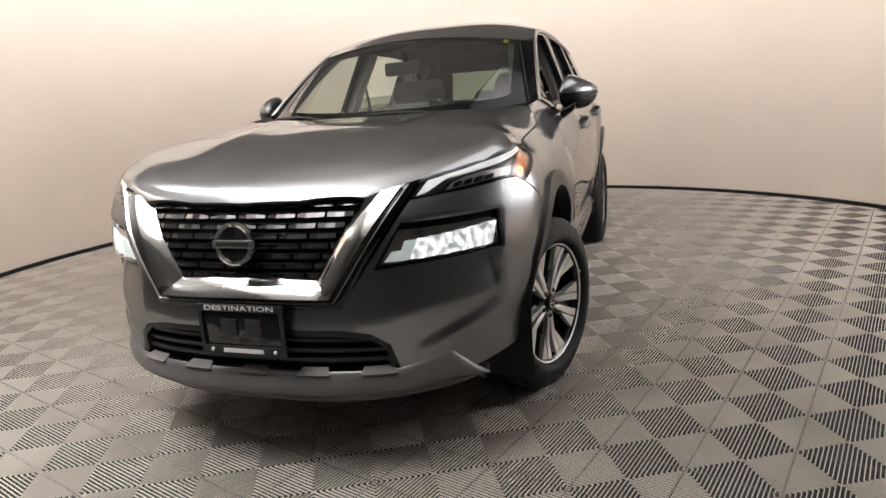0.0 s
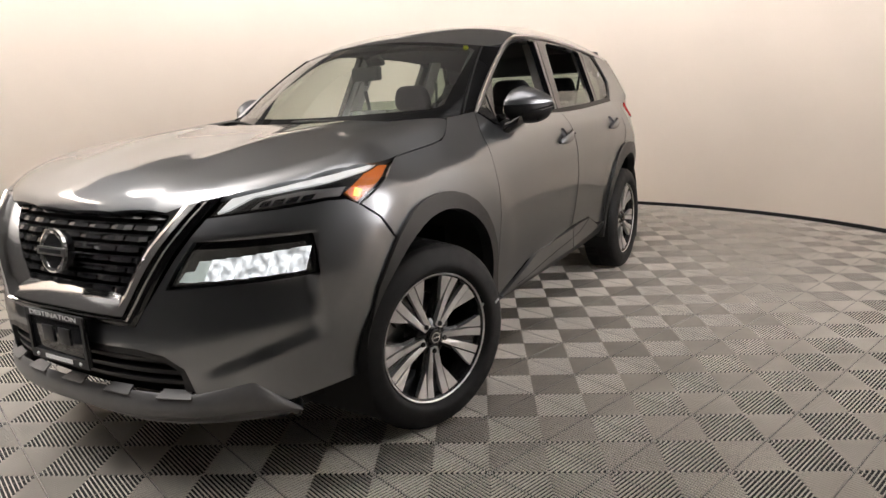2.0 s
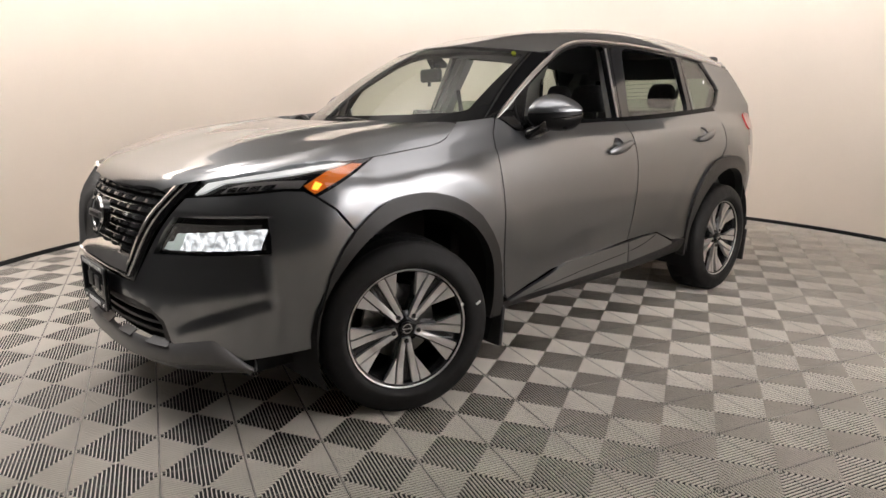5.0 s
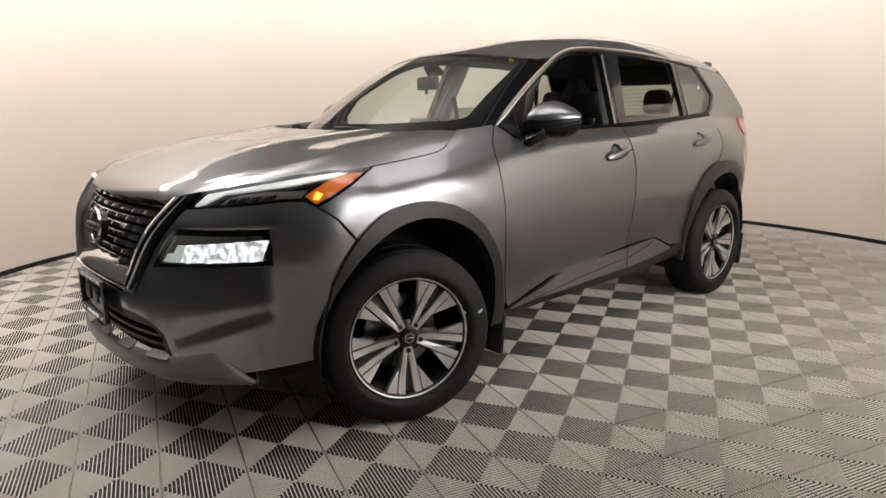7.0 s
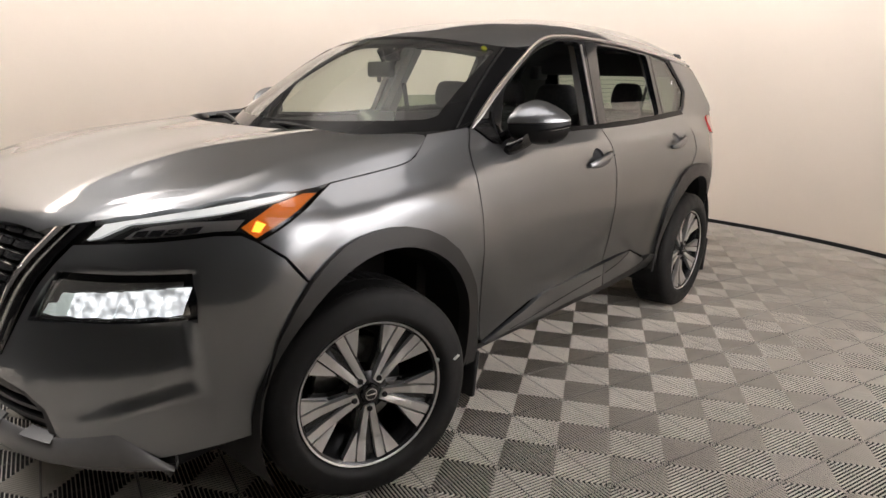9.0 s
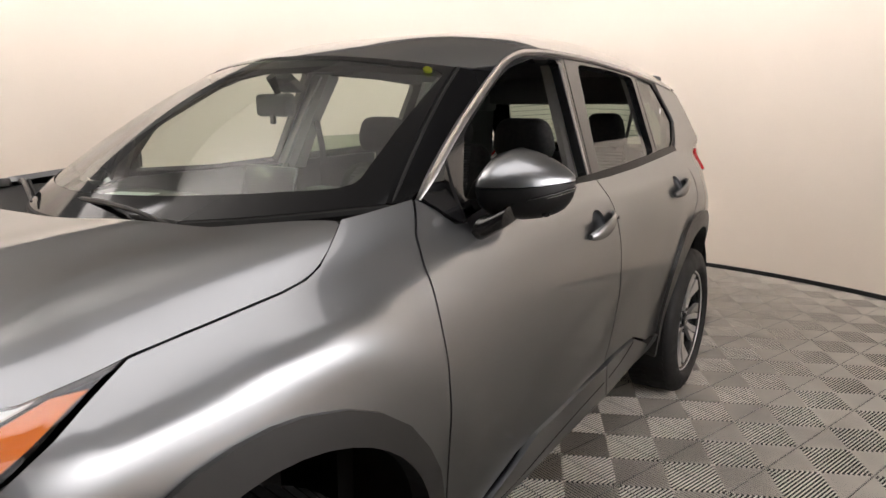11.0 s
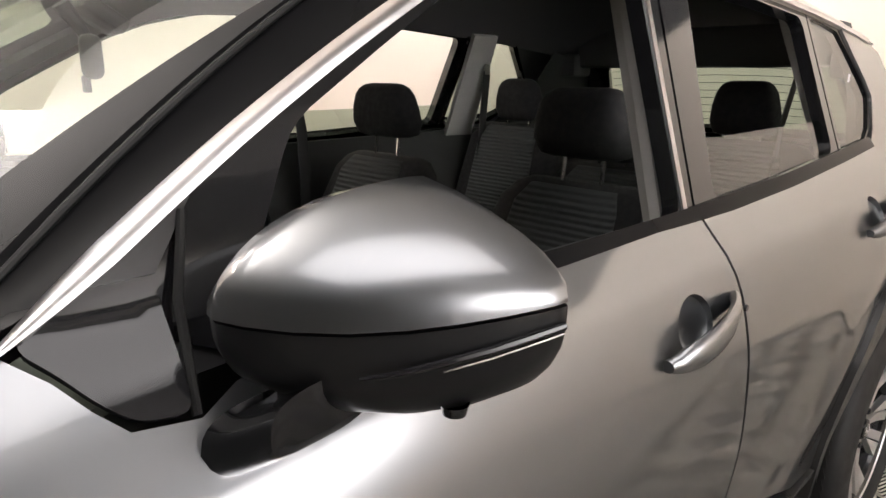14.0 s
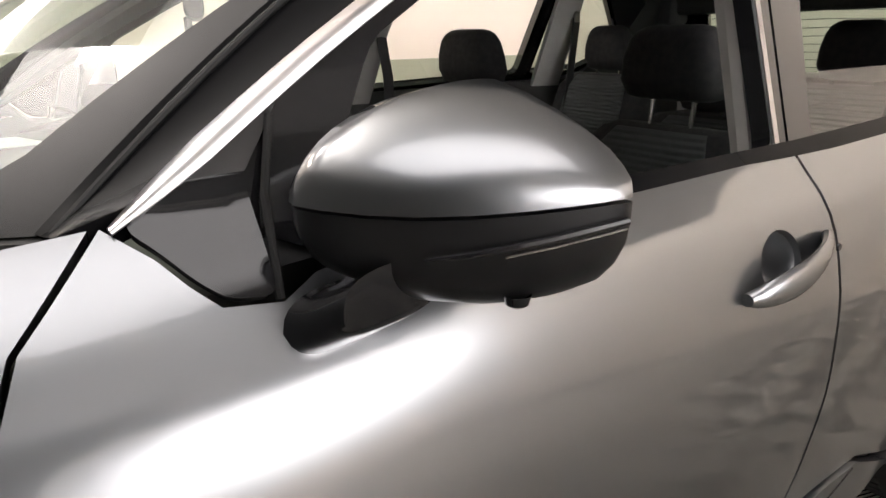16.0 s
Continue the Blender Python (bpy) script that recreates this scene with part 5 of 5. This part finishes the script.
for sx in (1, -1):
    mir = loft("mirror_housing", [mirror_ring(r, False, sx) for r in MT], M_HOUSING, car, "dark grained lower mirror housing", angle=60)
    loft("mirror_cap", [mirror_ring(r, True, sx) for r in MT], M_PAINT, mir, "gunmetal mirror cap", angle=60)
    ind = [(0.936, 0.799, 1.1805), (0.952, 0.820, 1.183), (0.968, 0.847, 1.187), (0.984, 0.878, 1.192), (0.996, 0.908, 1.197), (1.005, 0.932, 1.201)]
    ind = [(x - 0.006 * (x - 0.93) / 0.07, y, z) for x, y, z in ind]
    tube("indicator", [(x + 0.001, y - 0.003, z) for x, y, z in ind], [0.0015, 0.0025, 0.003, 0.0032, 0.0036, 0.003], M_BLACK, mir, "clear indicator strip", 8, sx=sx)
    tube("indicator_trim", [(x + 0.001, y - 0.004, z - 0.006) for x, y, z in ind[2:]], 0.0009, M_CHROME, mir, "thin bright edge below the indicator", 6, sx=sx)
    lathe("mirror_camera", [(-0.004, 0.011), (0.004, 0.009), (0.007, 0.004), (0.007, 0.0001)], Matrix.Translation((sx * 0.952, 0.868, 1.140)) @ Matrix.Rotation(radians(90), 4, "Y"), M_BLACK, mir, "small camera under the mirror", 16)
    ruled("mirror_glass", [(0.85, 0.930, 1.16), (0.90, 0.945, 1.15), (0.95, 0.950, 1.16)], [(0.85, 0.930, 1.26), (0.90, 0.945, 1.265), (0.95, 0.950, 1.245)], M_CHROME, mir, "mirror glass", 0.003, sx)
    # stalk
    st = []
    for t in range(9):
        u = t / 8
        cx, cy, cz = 0.828 + 0.072 * u, 0.778 + 0.016 * u, 1.106 + 0.040 * u ** 1.3
        ry, rz = 0.046 - 0.003 * u, 0.034 - 0.006 * u
        ring = []
        for q in range(24):
            a = 2 * math.pi * q / 24
            c_, s_ = math.cos(a), math.sin(a)
            oy = ry * math.copysign(abs(c_) ** 0.65, c_)
            ring.append((sx * (cx + 0.3 * rz * s_), cy + oy, cz + rz * math.copysign(abs(s_) ** 0.7, s_) + 0.10 * oy))
        st.append(ring)
    loft("mirror_stalk", st, M_BLACK, mir, "black mirror stalk")
    # gloss black corner piece between pillar and door
    panel("mirror_sail", rounded([(0.640, 1.184), (0.673, 1.209), (0.743, 1.214), (0.737, 1.127), (0.700, 1.130), (0.680, 1.145), (0.661, 1.166)], 0.012, 5), lambda y, z: (max(glass_x(y, z), side_x(y, z)) + 0.002, y, z), M_BLACK, car, "gloss black mirror base panel", step=0.02, skirt=0.008, off=0.004, sx=sx)
    panel("sail_corner", [(0.655, 1.200), (0.673, 1.213), (0.744, 1.216), (0.784, 1.270), (0.781, 1.283)], glass_side, M_SAILGREY, car, "satin dark corner piece of the window", step=0.02, skirt=0.02, off=0.005, sx=sx)
    panel("post_cover", [(0.745, 1.135), (0.80, 1.140), (0.822, 1.25), (0.812, 1.305), (0.785, 1.283)], glass_side, M_SATIN, car, "dark inner corner of the window", step=0.02, skirt=0.02, off=-0.006, sx=sx)
    tube("window_post", [(side_x(0.74, 1.13), 0.741, 1.122), (glass_x(0.75, 1.2) + 0.018, 0.752, 1.2), (glass_x(0.77, 1.262) + 0.006, 0.775, 1.262)], 0.004, M_MATT, car, "black window post", 8, sx=sx)

# ---- wipers, cowl ----
panel("cowl", [(-0.72, 0.30), (-0.6, 0.17), (-0.4, 0.08), (0, 0.03), (0.4, 0.08), (0.6, 0.17), (0.72, 0.30), (0.74, 0.66), (0.45, 0.40), (0.2, 0.30), (0, 0.29), (-0.2, 0.30), (-0.45, 0.40), (-0.74, 0.66)],
      lambda x, y: (x, y, 1.120 + 0.035 * x * x), M_MATT, car, "black cowl below the windshield", step=0.05, skirt=0.0)
for x0, y0, x1, y1 in ((-0.16, 0.285, 0.43, 0.225), (-0.62, 0.40, -0.18, 0.235)):
    w = tube("wiper", [(x0 + (x1 - x0) * t, y0 + (y1 - y0) * t - 0.01, 1.150 + 0.03 * (x0 + (x1 - x0) * t) ** 2 + 0.022 * math.sin(math.pi * t)) for t in (0, 0.15, 0.3, 0.5, 0.7, 0.85, 1)], [0.010, 0.009, 0.008, 0.007, 0.006, 0.005, 0.003], M_SATIN, car, "black wiper arm", 8)
    tube("wiper_blade", [(x0 + (x1 - x0) * t, y0 + (y1 - y0) * t + 0.012, 1.143 + 0.05 * (x0 + (x1 - x0) * t) ** 2) for t in (0.0, 0.25, 0.5, 0.75, 1.0)], 0.006, M_MATT, w, "black wiper blade", 6)

# ---- interior ----
def seat(name, x, y, parent, back=1.12, label="", head=0.132, lift=0.0):
    s = new(name)
    s.parent = parent
    s.matrix_basis = Matrix.Translation((x, y, 0))
    s["label"] = label

    def pad(nm, prof, w, material, lb, round_=0.35):
        """A padded slab: side profile centre line of (y, z, half thickness), with a given width."""
        rings = []
        for py_, pz_, th, ww in prof:
            ring = []
            for k in range(40):
                a = 2 * math.pi * k / 40
                c, q = math.cos(a), math.sin(a)
                ring.append((ww * w * math.copysign(abs(c) ** 0.45, c), py_ + th * math.copysign(abs(q) ** 0.6, q), pz_))
            rings.append(ring)
        return loft(nm, rings, material, s, lb, angle=70)
    block("cushion", (0.50, 0.52, 0.16), Matrix.Translation((0, -0.28, 0.60)) @ Matrix.Rotation(radians(8), 4, "X"), M_FABRIC, s, "dark cloth seat cushion", 0.05, 4)
    pad("backrest", [(0.0, 0.62, 0.05, 0.85), (0.01, 0.66, 0.075, 1.0), (0.04, 0.82, 0.075, 1.0), (0.09, 0.98, 0.07, 0.97), (0.125, back - 0.05, 0.06, 0.86), (0.14, back - 0.012, 0.045, 0.72), (0.145, back, 0.02, 0.60)], 0.255, M_FABRIC, "dark cloth backrest")
    pad("back_insert", [(-0.055, 0.68, 0.012, 0.6), (-0.03, 0.82, 0.018, 1.0), (0.022, 0.98, 0.018, 1.0), (0.066, back - 0.05, 0.016, 0.95), (0.10, back - 0.008, 0.012, 0.80)], 0.15, M_FABRIC2, "grey ribbed cloth insert")
    hr = pad("headrest", [(0.145, lift + back + 0.058, 0.03, 0.70), (0.145, lift + back + 0.066, 0.05, 0.88), (0.140, lift + back + 0.10, 0.058, 1.0), (0.134, lift + back + 0.145, 0.056, 0.95), (0.131, lift + back + 0.185, 0.050, 0.85),
                          (0.130, lift + back + 0.205, 0.040, 0.74), (0.130, lift + back + 0.216, 0.026, 0.60), (0.130, lift + back + 0.220, 0.010, 0.45)], head, M_FABRIC, "dark cloth headrest")
    for dx in (-0.055, 0.055):
        tube("headrest_post", [(dx, 0.135, back - 0.02), (dx, 0.143, back + 0.07)], 0.006, M_CHROME, hr, "chrome headrest post", 10)
    return s


for x in (0.37, -0.37):
    seat("front_seat", x, 1.73, car, 1.135, "dark cloth front seat with ribbed grey insert")
for x in (0.44, 0.0, -0.44):
    seat("rear_seat", x, 2.46, car, 1.20 if x else 1.08, "dark cloth rear seat", 0.098, -0.045)
block("parcel_cover", (1.30, 0.70, 0.03), Matrix.Translation((0, 3.12, 0.98)), M_FABRIC, car, "dark luggage cover", 0.01)
block("cabin_floor", (1.50, 3.0, 0.05), Matrix.Translation((0, 1.95, 0.36)), M_FABRIC, car, "dark carpet", 0.01)
block("console", (0.24, 0.9, 0.30), Matrix.Translation((0, 1.25, 0.72)), M_DASH, car, "dark centre console", 0.04, 3)
block("rear_header", (1.06, 0.10, 0.15), Matrix.Translation((0, 3.14, 1.500)), M_LINER, car, "dark header over the back window", 0.02)
for sx in (1, -1):
    block("rear_corner_lining", (0.09, 0.14, 0.10), Matrix.Translation((0.555 * sx, 3.12, 1.435)), M_LINER, car, "dark lining of the rear roof corner", 0.02)
# dashboard
rings = []
for k in range(15):
    x = -0.70 + 1.40 * k / 14
    hump = 0.035 * math.exp(-((x - 0.37) / 0.16) ** 4)
    y0 = 0.30 + 0.55 * (abs(x) / 0.7) ** 2.4 * 0.45
    prof = [(y0, 1.06), (y0 + 0.10, 1.095 + 0.4 * hump), (0.72, 1.105 + hump), (0.84, 1.095 + hump), (0.90, 1.05 + hump), (0.91, 0.98), (0.88, 0.85), (0.86, 0.66), (y0, 0.66)]
    rings.append([(x, a, b) for a, b in prof])
loft("dashboard", rings, M_DASH, car, "dark grained dashboard", angle=50)
block("screen", (0.24, 0.02, 0.14), Matrix.Translation((-0.02, 0.86, 1.14)) @ Matrix.Rotation(radians(-18), 4, "X"), M_BLACK, car, "black centre screen", 0.008)
block("instrument_hood", (0.34, 0.10, 0.08), Matrix.Translation((0.37, 0.82, 1.125)), M_DASH, car, "dark instrument hood", 0.03, 3)
SW = Matrix.Translation((0.37, 1.02, 1.03)) @ Matrix.Rotation(radians(-65), 4, "X")
bm = bmesh.new()
for k in range(48):
    a = 2 * math.pi * k / 48
    for q in range(10):
        b = 2 * math.pi * q / 10
        bm.verts.new(SW @ Vector(((0.182 + 0.016 * math.cos(b)) * math.cos(a), (0.178 + 0.016 * math.cos(b)) * math.sin(a), 0.016 * math.sin(b))))
bm.verts.ensure_lookup_table()
for k in range(48):
    for q in range(10):
        bm.faces.new((bm.verts[10 * k + q], bm.verts[10 * k + (q + 1) % 10], bm.verts[10 * ((k + 1) % 48) + (q + 1) % 10], bm.verts[10 * ((k + 1) % 48) + q]))
sw = part("steering_wheel", bm, M_DASH, car, "dark steering wheel")
block("wheel_hub", (0.16, 0.13, 0.05), SW, M_DASH, sw, "steering wheel centre", 0.025, 3)
for a in (0, 180, 270):
    block("wheel_spoke", (0.12, 0.035, 0.018), SW @ Matrix.Rotation(radians(a), 4, "Z") @ Matrix.Translation((0.125, 0, 0)), M_SATIN, sw, "steering wheel spoke", 0.006)
# rear-view mirror
rm = block("inner_mirror", (0.235, 0.035, 0.074), Matrix.Translation((-0.073, 0.95, 1.398)) @ Matrix.Rotation(radians(-16), 4, "Z"), M_SATIN, car, "black rear-view mirror", 0.014, 3)
tube("mirror_arm", [(-0.03, 0.90, 1.485), (-0.035, 0.93, 1.44), (-0.065, 0.95, 1.405)], [0.016, 0.011, 0.012], M_SATIN, rm, "black mirror arm", 10)
block("mirror_lever", (0.02, 0.012, 0.03), Matrix.Translation((-0.068, 0.935, 1.352)), M_SATIN, rm, "dimming lever", 0.003)
block("sensor_box", (0.10, 0.08, 0.03), Matrix.Translation((-0.02, 0.955, 1.468)) @ Matrix.Rotation(radians(-34), 4, "X"), M_SATIN, car, "black sensor box at the windshield's top", 0.012)
# lining
panel("headliner", [(a * 0.985, b + (0.03 if b < 1.2 else -0.03)) for a, b in rf] + [(-a * 0.985, b + (0.03 if b < 1.2 else -0.03)) for a, b in rf[1:-1][::-1]], lambda x, y: (x, y, roof_fn(x, y)[2] - 0.045), M_LINER, car, "dark grey headliner", step=0.12, skirt=0.0)
for sx in (1, -1):
    panel("door_lining", [(0.64, 0.45), (1.60, 0.52), (1.58, 1.140), (0.80, 1.135), (0.66, 1.10)], lambda y, z: (0.735 - 0.05 * math.exp(-((z - 0.86) / 0.06) ** 2), y, z), M_LINING, car, "dark door lining", step=0.05, skirt=0.02, sx=sx)
    panel("door_lining", [(1.62, 0.52), (2.3, 0.52), (2.55, 0.90), (2.70, 1.17), (1.62, 1.150)], lambda y, z: (0.735 - 0.05 * math.exp(-((z - 0.86) / 0.06) ** 2) - 0.03 * ease(2.2, 2.7, y), y, z), M_LINING, car, "dark rear door lining", step=0.05, skirt=0.02, sx=sx)
    panel("rear_lining", [(2.45, 0.5), (3.4, 0.5), (3.4, 1.16), (3.24, 1.44), (2.96, 1.49), (2.90, 1.34), (2.72, 1.19), (2.55, 0.90)], lambda y, z: (glass_x(y, max(z, 1.15)) - 0.06, y, z), M_LINING, car, "dark rear side lining", step=0.06, skirt=0.0, sx=sx)
    ruled("pillar_lining", [(glass_x(1.60, 1.13) - 0.045, 1.555, 1.12), (glass_x(1.66, 1.35) - 0.045, 1.605, 1.35), (glass_x(1.70, 1.54) - 0.05, 1.655, 1.54)],
          [(glass_x(1.68, 1.13) - 0.045, 1.70, 1.12), (glass_x(1.72, 1.35) - 0.045, 1.73, 1.35), (glass_x(1.76, 1.54) - 0.05, 1.775, 1.54)], M_TRIMGREY, car, "light grey pillar lining", 0.02, sx)
    ruled("pillar_lining", [(glass_x(1.60, z) - 0.015, 1.572 + 0.25 * (z - 1.12), z) for z in (1.12, 1.33, 1.54)], [(glass_x(1.60, z) - 0.098, 1.612 + 0.20 * (z - 1.12), z) for z in (1.12, 1.33, 1.54)],
          M_TRIMGREY, car, "light grey pillar lining", 0.02, sx)
    ruled("window_channel", [(glass_x(1.56, z) + 0.004, 1.549 + 0.172 * (z - 1.165), z) for z in (1.165, 1.36, 1.545)], [(glass_x(1.56, z) + 0.004, 1.562 + 0.172 * (z - 1.165), z) for z in (1.165, 1.36, 1.545)],
          M_SATCHROME, car, "bright strip in the window channel", 0.004, sx)
    ruled("rear_pillar_lining", [(glass_x(2.46, z) - 0.045, 2.455, z) for z in (1.15, 1.35, 1.54)], [(glass_x(2.62, z) - 0.055, 2.57 + 0.05 * (1.54 - z), z) for z in (1.15, 1.35, 1.54)], M_TRIMGREY, car, "light grey rear pillar lining", 0.02, sx)
    tube("rear_seat_belt", [(0.585 * sx, 2.56, 1.40), (0.57 * sx, 2.53, 1.25), (0.56 * sx, 2.50, 1.0)], 0.022, M_SATIN, car, "black rear seat belt", 6, flat=0.12)
    block("belt_anchor", (0.02, 0.03, 0.045), Matrix.Translation((0.59 * sx, 2.56, 1.41)), M_DISC, car, "steel belt anchor", 0.004)
    tube("seat_belt", [(0.655 * sx, 1.70, 1.40), (0.63 * sx, 1.72, 1.2), (0.62 * sx, 1.72, 0.9), (0.62 * sx, 1.70, 0.6)], 0.022, M_SATIN, car, "black seat belt", 6, flat=0.12)
    block("belt_anchor", (0.02, 0.03, 0.05), Matrix.Translation((0.655 * sx, 1.70, 1.41)), M_DISC, car, "steel belt anchor", 0.004)
    ruled("a_pillar_lining", [wind(0.92, v / 6) + Vector((-0.02, 0.03, -0.012)) for v in range(7)], [Vector(trim_pt(0.66 + 0.5 * v / 6, -0.045)) for v in range(7)], M_LINER, car, "grey windshield pillar lining", 0.015, sx)
# stickers
lathe("sticker", [(0.0, 0.014), (0.0008, 0.014), (0.0008, 0.0001)], Matrix.Translation(wind(0.885, 0.930) + Vector((0, -0.003, 0.004))) @ Matrix.Rotation(radians(-58), 4, "X") @ Matrix.Rotation(radians(-90), 4, "Y") @ Matrix.Diagonal((1, 0.8, 1.1, 1)), M_YELLOW, car, "round yellow windshield sticker", 24)
block("paper", (0.16, 0.10, 0.002), Matrix.Translation((-0.42, 0.62, 1.112)) @ Matrix.Rotation(radians(20), 4, "Z"), M_PAPER, car, "paper sheet on the dashboard", 0.0)
block("quarter_label", (0.002, 0.013, 0.022), Matrix.Translation((glass_x(2.70, 1.385) + 0.003, 2.70, 1.385)), M_WHITE, car, "small white label on the quarter window", 0.0)


# ---- floor tiles ----
TILE = 0.40
LAT = radians(-18.06)
OX, OY = 0.0306, -0.1321
STEPG = TILE / math.sqrt(2)


def tile_mesh():
    """One open tile, 0.4 m: four quarters of ribs that run square to the spine across each quarter, and a rim."""
    verts, faces = [], []

    def bar(a, b, w, z0, z1):
        d = (Vector(b) - Vector(a)).normalized()
        n = Vector((-d.y, d.x)) * (w / 2)
        s = len(verts)
        for z, k in ((z1, 0.48), (z1 - 0.0012, 0.86), (z1 - 0.0035, 1.0), (z0, 1.0)):
            for p in (Vector(a) + n * k, Vector(a) - n * k, Vector(b) - n * k, Vector(b) + n * k):
                verts.append((p.x, p.y, z))
        faces.append((s, s + 1, s + 2, s + 3))
        for r in (s, s + 4, s + 8):
            faces.extend([(r, r + 4, r + 5, r + 1), (r + 1, r + 5, r + 6, r + 2), (r + 2, r + 6, r + 7, r + 3), (r + 3, r + 7, r + 4, r)])
    h = TILE / math.sqrt(2)          # half the tile's diagonal, along the lattice axes
    n = 21
    for q in range(4):
        ca, sa = [(1, 0), (0, 1), (-1, 0), (0, -1)][q]
        for i in range(n):
            t = (i + 0.5) / n * h
            l = min(t, h - t) - 0.0010
            if l < 0.002:
                continue
            # each rib is cut by the narrow notch along the quarter's spine
            for a, b in (((t, -l), (t, -0.0032)), ((t, 0.0032), (t, l))):
                if b[1] - a[1] > 0.001:
                    bar((a[0] * ca - a[1] * sa, a[0] * sa + a[1] * ca), (b[0] * ca - b[1] * sa, b[0] * sa + b[1] * ca), 0.0034, -0.0058, 0.0)
    return verts, faces


def spine_mesh():
    verts, faces = [], []
    h = TILE / math.sqrt(2)
    for q in range(4):
        ca, sa = [(1, 0), (0, 1), (-1, 0), (0, -1)][q]
        s = len(verts)
        for z in (-0.0012, -0.0058):
            for p in ((0.0, 0.0012), (0.0, -0.0012), (h, -0.0012), (h, 0.0012)):
                verts.append((p[0] * ca - p[1] * sa, p[0] * sa + p[1] * ca, z))
        faces.extend([(s, s + 1, s + 2, s + 3), (s, s + 4, s + 5, s + 1), (s + 2, s + 6, s + 7, s + 3)])
    return verts, faces


tv, tf = tile_mesh()
sv, sf = spine_mesh()
tile_data = bpy.data.meshes.new("floor_tile")
tile_data.from_pydata(tv + sv, [], tf + [tuple(i + len(tv) for i in f) for f in sf])
tile_data.materials.append(M_TILE)
tile_data.materials.append(M_TILE_DIMMED)
tile_data.polygons.foreach_set("material_index", [0] * len(tf) + [1] * len(sf))
tile_data.update()
lat = Matrix.Rotation(LAT, 4, "Z")
spots = []
outline = booth_outline(RAD + 0.05)
for i in range(-30, 31):
    for j in range(-30, 31):
        if (i + j) % 2:
            continue
        c = lat @ Vector((i * STEPG, j * STEPG, 0)) + Vector((OX, OY, 0))
        # no tiles in the bay: the near-black slab stands for an unlit floor
        if c.y < -2.1:
            continue
        if inside((c.x, c.y), outline) or any(inside((c.x + dx, c.y + dy), outline) for dx in (-0.25, 0.25) for dy in (-0.25, 0.25)):
            spots.append(c)
spots.sort(key=lambda c: math.hypot(c.x - 1.2, c.y - 0.6))
for c in spots[:300]:
    ob = new("floor_tile", tile_data)
    ob.parent = floor
    ob.matrix_basis = Matrix.Translation(c) @ lat
rest_v, rest_f = [], []
for c in spots[300:]:
    m = Matrix.Translation(c) @ lat
    s = len(rest_v)
    rest_v += [tuple(m @ Vector(v)) for v in tv]
    rest_f += [tuple(i + s for i in f) for f in tf]
far = raw("far_floor_tiles", rest_v, rest_f, M_TILE, floor, smooth=False)
far["kind"] = "stuff"
